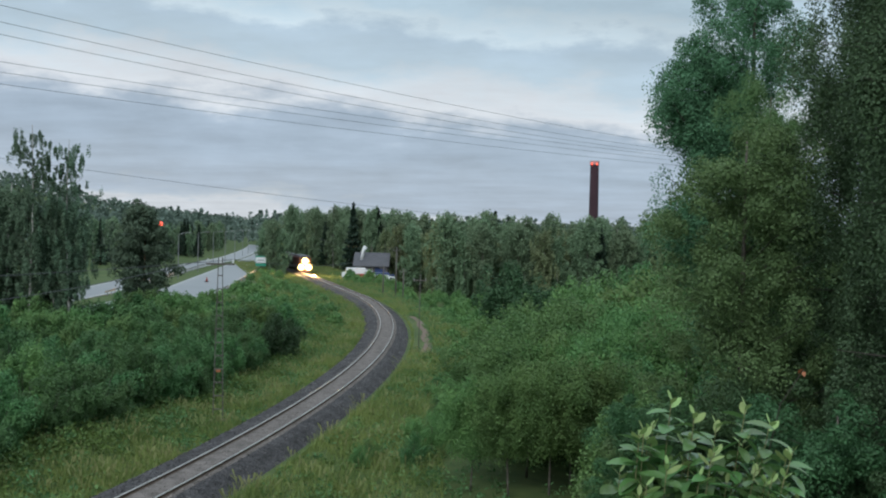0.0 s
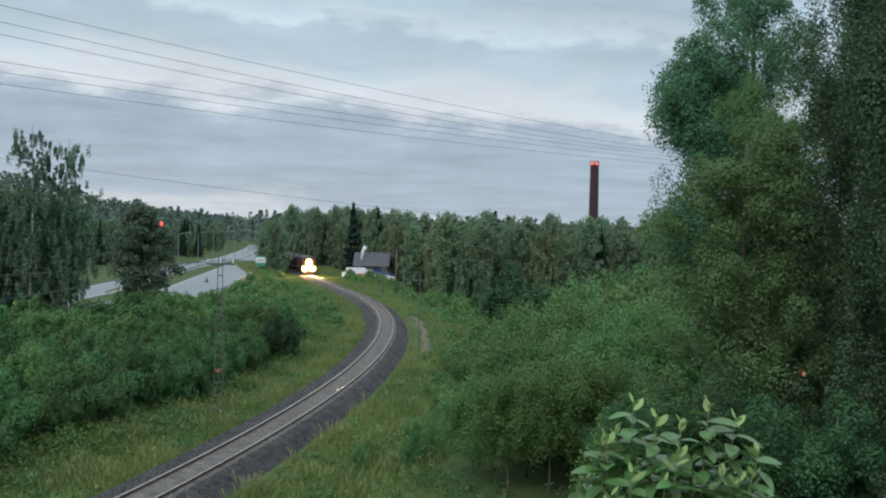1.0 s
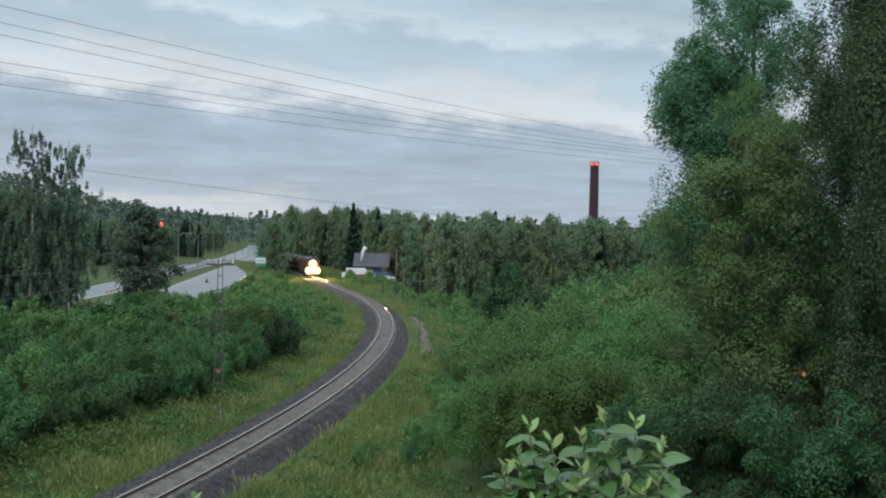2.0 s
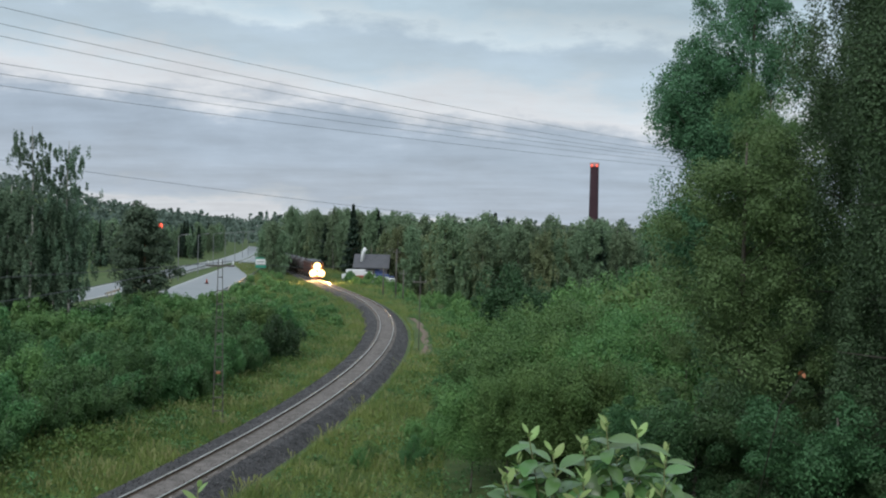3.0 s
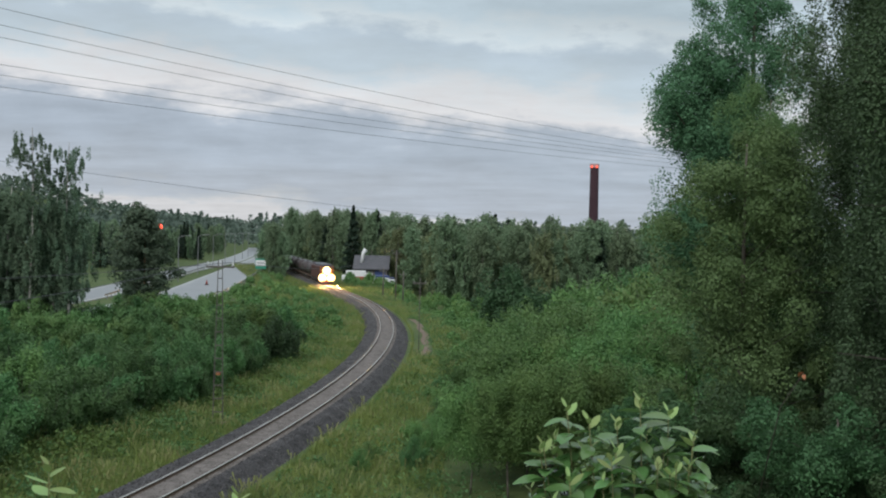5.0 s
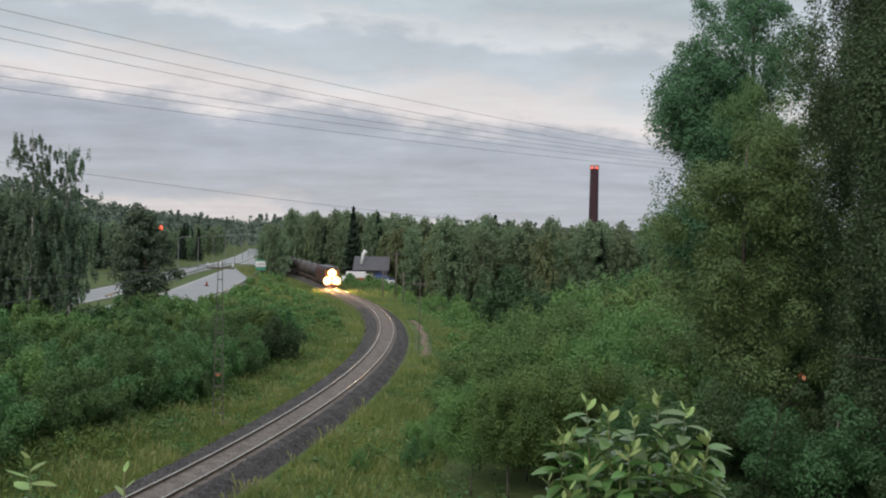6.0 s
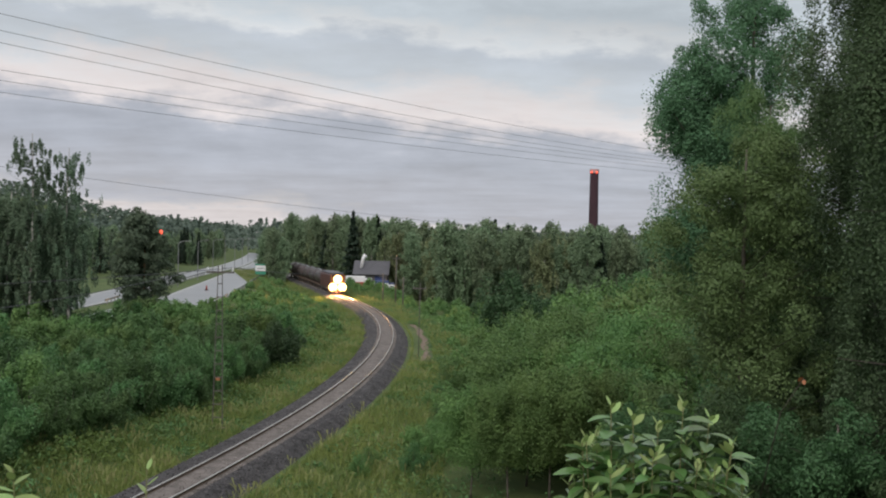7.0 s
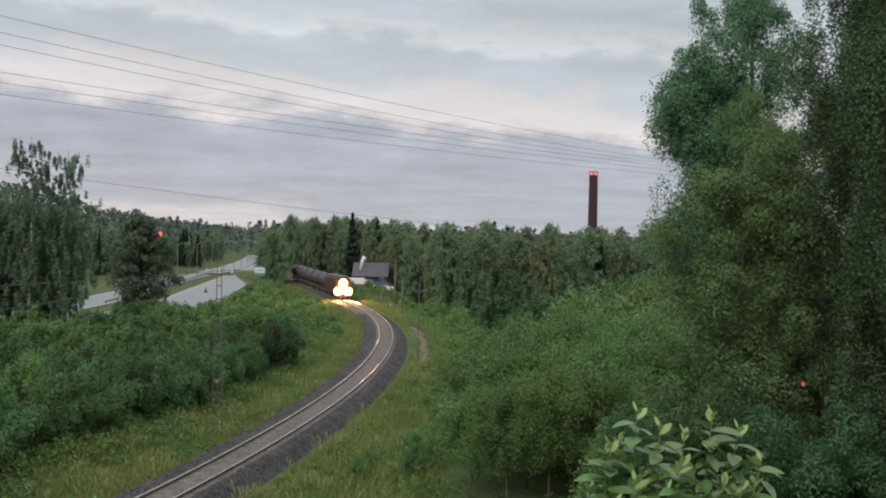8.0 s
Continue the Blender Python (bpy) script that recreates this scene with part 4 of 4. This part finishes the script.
loco = build_loco()
wagon = build_wagon()
train = [(loco, 0.0)] + [(wagon if i == 0 else copy_thing(wagon, pose(0, 0, 0)), 15.6 + 12.9 * i) for i in range(6)]
for k, (ob, back) in enumerate(train):
    px, py, pa = track(150 + back)
    ob.matrix_basis = pose(px, py, 0, 0, 0, math.degrees(pa))


# ---- cables ----
HIGH = "power cables across the sky"
for za, zb, sag in ((41.55, 33.5, 2.15), (39.3, 32.95, 2.7), (37.6, 32.5, 2.8), (33.55, 31.3, 1.2), (32.1, 30.45, 1.1), (30.5, 29.75, 1.35)):
    cable("power_cable", (-67, 150, za), (96, 330, zb), sag, 0.042, "thin dark power cable sagging high across the sky", HIGH)
cable("power_cable", (-66.6, 150, 20.9), (96.3, 330, 10.6), 2.1, 0.035, "faint thin cable crossing low over the woods", HIGH)
LINE = "wires of the line poles"
for a, b, sag in (((-13.3, 73.2, 9.6), (-40, 33, 9.0), 0.5), ((-14.9, 73.2, 9.6), (-24.8, 29, 8.2), 0.7), ((-13.3, 73.2, 9.6), (-9.5, 221, 8.2), 1.6), ((-8.3, 221, 8.2), (-36, 330, 8.6), 1.2)):
    cable("line_wire", a, b, sag, 0.022, "thin grey wire strung from the line pole", LINE)


# ---- buildings and vehicles beyond the curve ----
def build_yard():
    th = thing("workshop_building", "low dark workshop with a sheet-metal roof", "building", at(-18.6, 305))
    part("wall", Solid().box(-4.2, 4.2, -5, 5, -0.5, 3.6).mesh("wall", M_WALL), th)
    rf = Solid().add([(-4.7, -6, 3.4), (4.7, -6, 3.4), (4.7, 6, 3.4), (-4.7, 6, 3.4), (-4.7, 0, 6.7), (4.7, 0, 6.7), (-4.7, -6, 3.65), (4.7, -6, 3.65), (4.7, 6, 3.65), (-4.7, 6, 3.65), (-4.7, 0, 7.0), (4.7, 0, 7.0)],
                     [(6, 7, 11, 10), (8, 9, 10, 11), (0, 4, 5, 1), (3, 2, 5, 4), (0, 1, 7, 6), (2, 3, 9, 8), (0, 6, 10, 4), (4, 10, 9, 3), (1, 5, 11, 7), (5, 2, 8, 11)]).mesh("roof", M_DARKROOF)
    roof = part("roof", rf, th, "dark sheet-metal roof")
    part("flue", Solid().tube([(-2.6, -3, 4.9), (-2.2, -3, 7.6), (-1.6, -3, 8.6)], [0.45, 0.45, 0.6], 10).mesh("flue", M_WHITE, True), roof, "pale slanting flue pipe")
    for x in (-2.9, -0.6):
        w = part("window", Solid().box(x - 0.9, x + 0.9, -5.04, -4.98, 1.4, 2.7).mesh("window", M_GLASS), th)
        part("frame", Solid().box(x - 1.0, x + 1.0, -5.07, -5.0, 2.7, 2.8).box(x - 1.0, x + 1.0, -5.07, -5.0, 1.3, 1.4).mesh("frame", M_WHITE), w)
    part("door", Solid().box(1.0, 3.6, -5.06, -4.98, -0.2, 3.2).mesh("door", M_BLUE), th, "blue roller door")

    def vehicle(name, label, cat, x, y, L, Wd, Hh, cab, paint, rz=0.0):
        v = thing(name, label, cat, at(x, y, 0, rz), "vehicles parked in the yard")
        part("body", Solid().box(-L / 2, L / 2 - cab, -Wd / 2, Wd / 2, 0.45, Hh, 0.12).mesh("body", paint), v)
        c = part("cab", Solid().box(L / 2 - cab, L / 2, -Wd / 2 + 0.05, Wd / 2 - 0.05, 0.4, Hh * 0.82, 0.18).mesh("cab", paint), v)
        part("side_window", Solid().box(L / 2 - cab * 0.8, L / 2 - 0.2, -Wd / 2 + 0.03, Wd / 2 - 0.03, Hh * 0.52, Hh * 0.74, 0.03).mesh("side_window", M_GLASS), c)
        for wx in (-L * 0.32, L * 0.34):
            for wy in (-Wd / 2 + 0.1, Wd / 2 - 0.1):
                w = part("wheel", Solid().tube([(wx, wy - 0.13, 0.38), (wx, wy + 0.13, 0.38)], [0.38, 0.38], 12).mesh("wheel", M_TYRE), v)
                part("rim", Solid().tube([(wx, wy - 0.14, 0.38), (wx, wy + 0.14, 0.38)], [0.2, 0.2], 8).mesh("rim", M_STEEL), w)

    vehicle("box_truck", "white box truck parked beside the workshop", "truck", -21.0, 291, 6.6, 2.4, 3.1, 1.7, M_WHITE)
    vehicle("delivery_van", "small white van parked in the yard", "van", -23.6, 286, 2.6, 1.9, 1.9, 0.8, M_WHITE)
    vehicle("pickup_truck", "red pickup parked in the yard", "truck", -20.0, 286.5, 4.0, 1.8, 1.7, 1.4, M_REDPAINT)
    vehicle("van", "blue van parked beside the workshop", "van", -14.6, 291, 5.0, 2.0, 2.6, 1.3, M_BLUE)
    vehicle("delivery_van", "white delivery van parked in the yard", "van", -14.5, 284, 5.6, 2.0, 2.0, 1.5, M_WHITE)
    x, y = -49.2, 312
    s = thing("road_sign", "green and white road sign on two posts", "sign", at(x, y))
    for k in (-0.9, 0.9):
        part("post", Solid().tube([(k, 0.05, -0.3), (k, 0.05, 3.6)], [0.05, 0.05], 6).mesh("post", M_STEEL), s)
    pl = part("panel", Solid().box(-1.45, 1.45, -0.03, 0.03, 0.9, 3.7, 0.01).mesh("panel", M_GREEN), s, "green sign panel")
    part("field", Solid().box(-1.38, 1.38, -0.045, -0.03, 1.7, 3.3).mesh("field", M_WHITE), pl, "white field")
    part("line_bar", Solid().box(-1.0, 0.9, -0.055, -0.045, 2.4, 2.65).mesh("line_bar", M_STEEL), pl)
    c = thing("traffic_marker", "small orange-red marker on the carriageway", "marker", pose(float(road_x(236)) + 0.3, 236, 0.0))
    part("base", Solid().box(-0.4, 0.4, -0.3, 0.3, 0.0, 0.12, 0.02).mesh("base", M_TYRE), c)
    part("cone", Solid().tube([(0, 0, 0.12), (0, 0, 1.0)], [0.25, 0.08], 10).mesh("cone", M_REDPAINT, True), c)
    for off, y0 in ((7.2, 190), (-9.2, 190)):
        for i in range(10):
            yy = y0 + 14 * i
            g = thing("guard_rail", "weathered steel guard rail along the highway", "guard rail", pose(float(road_x(yy)) + off, yy, 0, 0, 0, math.degrees(math.atan2(0.1, 1))), "guard rails of the highway")
            part("beam", Solid().box(-0.04, 0.04, -7, 7, 0.55, 0.85, 0.02).mesh("beam", M_STEEL), g)
            for q in (-5, -1.6, 1.6, 5):
                part("post", Solid().box(-0.05, 0.05, q - 0.06, q + 0.06, -0.4, 0.8).mesh("post", M_STEEL), g)


build_yard()


def build_path():
    # worn bare patch beside the ballast
    v = []
    for s in np.linspace(-4, 44, 20):
        tx, ty, ta = track(s)
        for u in np.linspace(4.2, 5.1, 7) + 0.2 * math.sin(s * 0.4):
            x, y = tx + u * math.cos(ta), ty + u * math.sin(ta)
            v.append((x, y, max(gz(x, y), -0.30 - 0.62 * (u - 1.75)) + 0.05))
    f = [(i * 7 + j, i * 7 + j + 1, (i + 1) * 7 + j + 1, (i + 1) * 7 + j) for i in range(19) for j in range(6)]
    tagged(new("dirt_path", mesh_from("dirt_path", v, f, M_DIRT)), "bare brown dirt path beside the ballast", "path", kind="structure")


build_path()


# ---- shrubs close to the eye ----
def leaf_mesh(name, mat, wide, curl):
    v, rows = [], 6
    for i in range(rows + 1):
        k = i / rows
        w = wide * math.sin(math.pi * min(1, k * 0.94 + 0.03)) ** 0.75
        z = -curl * k * k
        v += [(-w, k, z + 0.22 * w), (0, k, z - 0.06 * w), (w, k, z + 0.22 * w)]
    f = [(i * 3 + j, i * 3 + j + 1, i * 3 + j + 4, i * 3 + j + 3) for i in range(rows) for j in range(2)]
    return mesh_from(name, v, f, mat, True)


LEAVES = [leaf_mesh("leaf", M_FRONT, 0.26, 0.3), leaf_mesh("leaf", M_FRONT, 0.23, 0.45), leaf_mesh("leaf", M_FRONT, 0.28, 0.15)]
TIPS = [leaf_mesh("young_leaf", M_TIP, 0.22, -0.15), leaf_mesh("young_leaf", M_TIP, 0.19, 0.1)]


def shoot(rng, th, root, tip, leaves, big, span=0.30, tender=3):
    root, tip = np.array(root), np.array(tip)
    mid = root * 0.5 + tip * 0.5 + np.array((*rng.normal(size=2) * 0.02, 0.0))

    def on(k):
        return root * (1 - k) ** 2 + 2 * mid * k * (1 - k) + tip * k * k

    tube = Solid().tube([on(k) for k in np.linspace(0, 1, 8)], list(np.linspace(0.005, 0.0015, 8)), 5)
    part("twig", tube.mesh("twig", M_TWIG, True), th)
    a0 = rng.uniform(0, 360)
    reach = span / max(0.4, np.linalg.norm(tip - root))
    for i in range(leaves):
        k = 1 - reach * ((i + 0.2) / leaves) ** 1.1 * 1.2
        p = on(k)
        az = a0 + i * 137.5 + rng.uniform(-15, 15)
        young = i < tender
        up = (50 - 9 * i if young else rng.uniform(-32, 20) if i > 5 else rng.uniform(-5, 25))
        L = big * min(1.1, 0.42 + 0.12 * i) if young else big * rng.uniform(0.75, 1.15)
        me = TIPS[i % 2] if young else LEAVES[rng.integers(0, 3)]
        m = pose(*p, 0, 0, az) @ pose(0, 0, 0, up, rng.uniform(-25, 25), 0) @ Matrix.Diagonal((L, L, L, 1))
        part("leaf", me, th, "", m)


def front_shrub(seed, label, x, y, tips, leaves=12, big=0.08, root_w=0.35, span=0.30, tender=3):
    rng = np.random.default_rng(seed)
    m = pose(x, y, gz(x, y) - 0.03)
    th = thing("goat_willow_shrub", label, "shrub", m, "shrubs close to the eye")
    for tx, ty, tz in tips:
        shoot(rng, th, (tx * root_w, ty * root_w, 0.0), (tx, ty, tz), leaves, big, span, tender)
    return th, m


def build_front():
    rng = np.random.default_rng(77)
    x, y = 0.574, 3.2
    top = 11.8 - 0.43 - gz(x, y)
    tips = [(-0.24, 0.0, top - 0.10), (-0.15, 0.05, top - 0.01), (-0.09, -0.04, top - 0.03), (0.02, 0.06, top - 0.06), (0.09, 0.0, top + 0.01),
            (0.19, 0.03, top - 0.03), (0.25, -0.05, top - 0.09), (-0.03, -0.10, top - 0.13), (0.12, -0.10, top - 0.14), (-0.17, -0.1, top - 0.17),
            (0.03, 0.12, top - 0.17), (0.2, 0.12, top - 0.2), (-0.1, 0.12, top - 0.2), (-0.28, 0.08, top - 0.24), (0.29, 0.08, top - 0.22), (-0.02, -0.02, top - 0.26), (0.12, 0.06, top - 0.1), (-0.2, 0.1, top - 0.13), (0.05, -0.05, top - 0.2), (-0.12, 0.02, top - 0.28), (0.16, 0.02, top - 0.27)]
    tips += [(rng.uniform(-0.3, 0.3), rng.uniform(-0.12, 0.16), top - rng.uniform(0.08, 0.3)) for _ in range(22)]
    tips = [(a * 0.82, b, c) for a, b, c in tips]
    th, m = front_shrub(1, "leafy bright green goat willow shrub close by", x, y, tips, 26, 0.074)
    # side to side, and bowed forward in the gusts
    sway = [(0.0, 128, 0), (0.5, 117, 2), (1.0, 52, 3), (1.5, -40, 2), (1.7, -88, 5), (2.2, -150, 8), (2.8, -150, 10), (3.0, -142, 10), (3.5, -95, 8), (4.0, -60, 5), (4.5, -75, 3), (5.2, -52, 1),
            (5.8, -25, -1), (6.0, -20, -2), (6.5, -5, -3), (7.0, 25, -2), (7.5, 50, 0), (8.0, 62, 2)]
    swayers.append((th, m, [(t, 0.0598 * s, bow) for t, s, bow in sway]))
    low = front_shrub(2, "low pale green willow shoots close by", 0.80, 3.05, [(-0.1, 0, 1.02), (0.0, 0.04, 1.06), (0.09, 0.02, 1.0), (0.15, 0.08, 1.03), (-0.18, 0.08, 0.98)], 10, 0.07)
    swayers.append((*low, [(0.0, 5, 0), (1.0, 3, 0), (2.2, -4, 0), (3.0, -3, 0), (4.5, 0, 0), (6.0, 1, 0), (8.0, 4, 0)]))

    def sprout(seed, px, top_z, rows, n=8, extra=()):
        x, y = px * 3.0, 3.0
        h = top_z - 0.035 - gz(x, y)
        s = front_shrub(seed, "single slender willow shoot with pale young leaves", x, y, [(0.0, 0.0, h)] + [(a, b, h + c) for a, b, c in extra], n, 0.072, span=0.11, tender=7)
        swayers.append((*s, rows))

    sprout(3, -0.353, 11.27, [(0.0, -3, 30), (1.5, 4, 28), (2.8, 5, 24), (3.0, 4.5, 22), (3.5, 1.5, 17), (4.0, 2.0, 15), (4.5, 3.8, 8), (5.2, 2.5, 3), (5.8, 0.5, 2), (6.5, 0, 0), (7.0, -0.2, 5), (8.0, -0.6, 15)], 9)
    sprout(4, -0.252, 11.27, [(0.0, 3, 32), (2.8, 1, 30), (4.5, -3, 26), (5.8, -1.2, 10), (6.5, 0, 2), (7.0, 0.9, 4), (7.5, 2.2, 12), (8.0, 2.6, 17)], 6, ((0.07, 0.02, -0.16),))
    sprout(5, -0.205, 11.21, [(0.0, -3, 26), (1.0, -0.5, 17), (1.5, 0.4, 13), (2.8, 0.6, 3), (3.5, -1.0, 9), (4.5, -1.8, 10), (5.8, -1.0, 20), (8.0, 0, 26)], 7)
    sprout(6, -0.168, 11.20, [(0.0, 0, 26), (1.5, -0.5, 22), (2.8, -0.5, 11), (3.5, 0.3, 6), (4.5, 0.5, 4), (5.8, -1.0, 9), (6.5, -1.4, 12), (8.0, -0.6, 10)], 7)
    sprout(7, 0.030, 11.13, [(0.0, 0, 3), (2.0, -1, 8), (4.0, 1, 4), (6.0, -1, 6), (8.0, 0.5, 4)], 7)
    sprout(8, -0.315, 11.19, [(0.0, 0, 30), (4.5, -1, 22), (5.8, 0, 9), (6.5, 0.3, 8), (8.0, 0.5, 22)], 6)


def build_withered():
    x, y = 7.75, 24.6
    base = gz(x, y)
    th = thing("withered_branch", "withered orange-brown leaves on a dead twig of an alder", "branch", pose(x, y, base))
    h = 8.95 - base
    part("stem", Solid().tube([(-0.3, 2.3, h - 3.4), (-0.15, 1.1, h - 0.9), (0, 0, h)], [0.02, 0.012, 0.006], 5).mesh("stem", M_BARK, True), th)
    for a, dz, L in ((20, 0.02, 0.16), (160, -0.03, 0.14), (75, -0.05, 0.13)):
        part("leaf", leaf_mesh("leaf", M_AMBER, 0.3, 0.3), th, "", pose(0, 0, h + dz, 0, 0, a) @ pose(0, 0, 0, -25, 20, 0) @ Matrix.Diagonal((L, L, L, 1)))


swayers = []
build_withered()
build_front()


# ---- motions ----
def rolling(s):
    x, y, a = track(s)
    return pose(x, y, 0.0, 0, 0, math.degrees(a))


def motions():
    # the locomotive's front is 8.8 m ahead of its middle
    for ob, back in train:
        walk(ob, [(t, rolling(183.0 - 9.2 * t + back)) for t in [0.5 * i for i in range(17)]])
    for ob, m, rows in swayers:
        walk(ob, [(t, m @ pose(0, 0, 0, fb, lr, 0)) for t, lr, fb in rows])


motions()
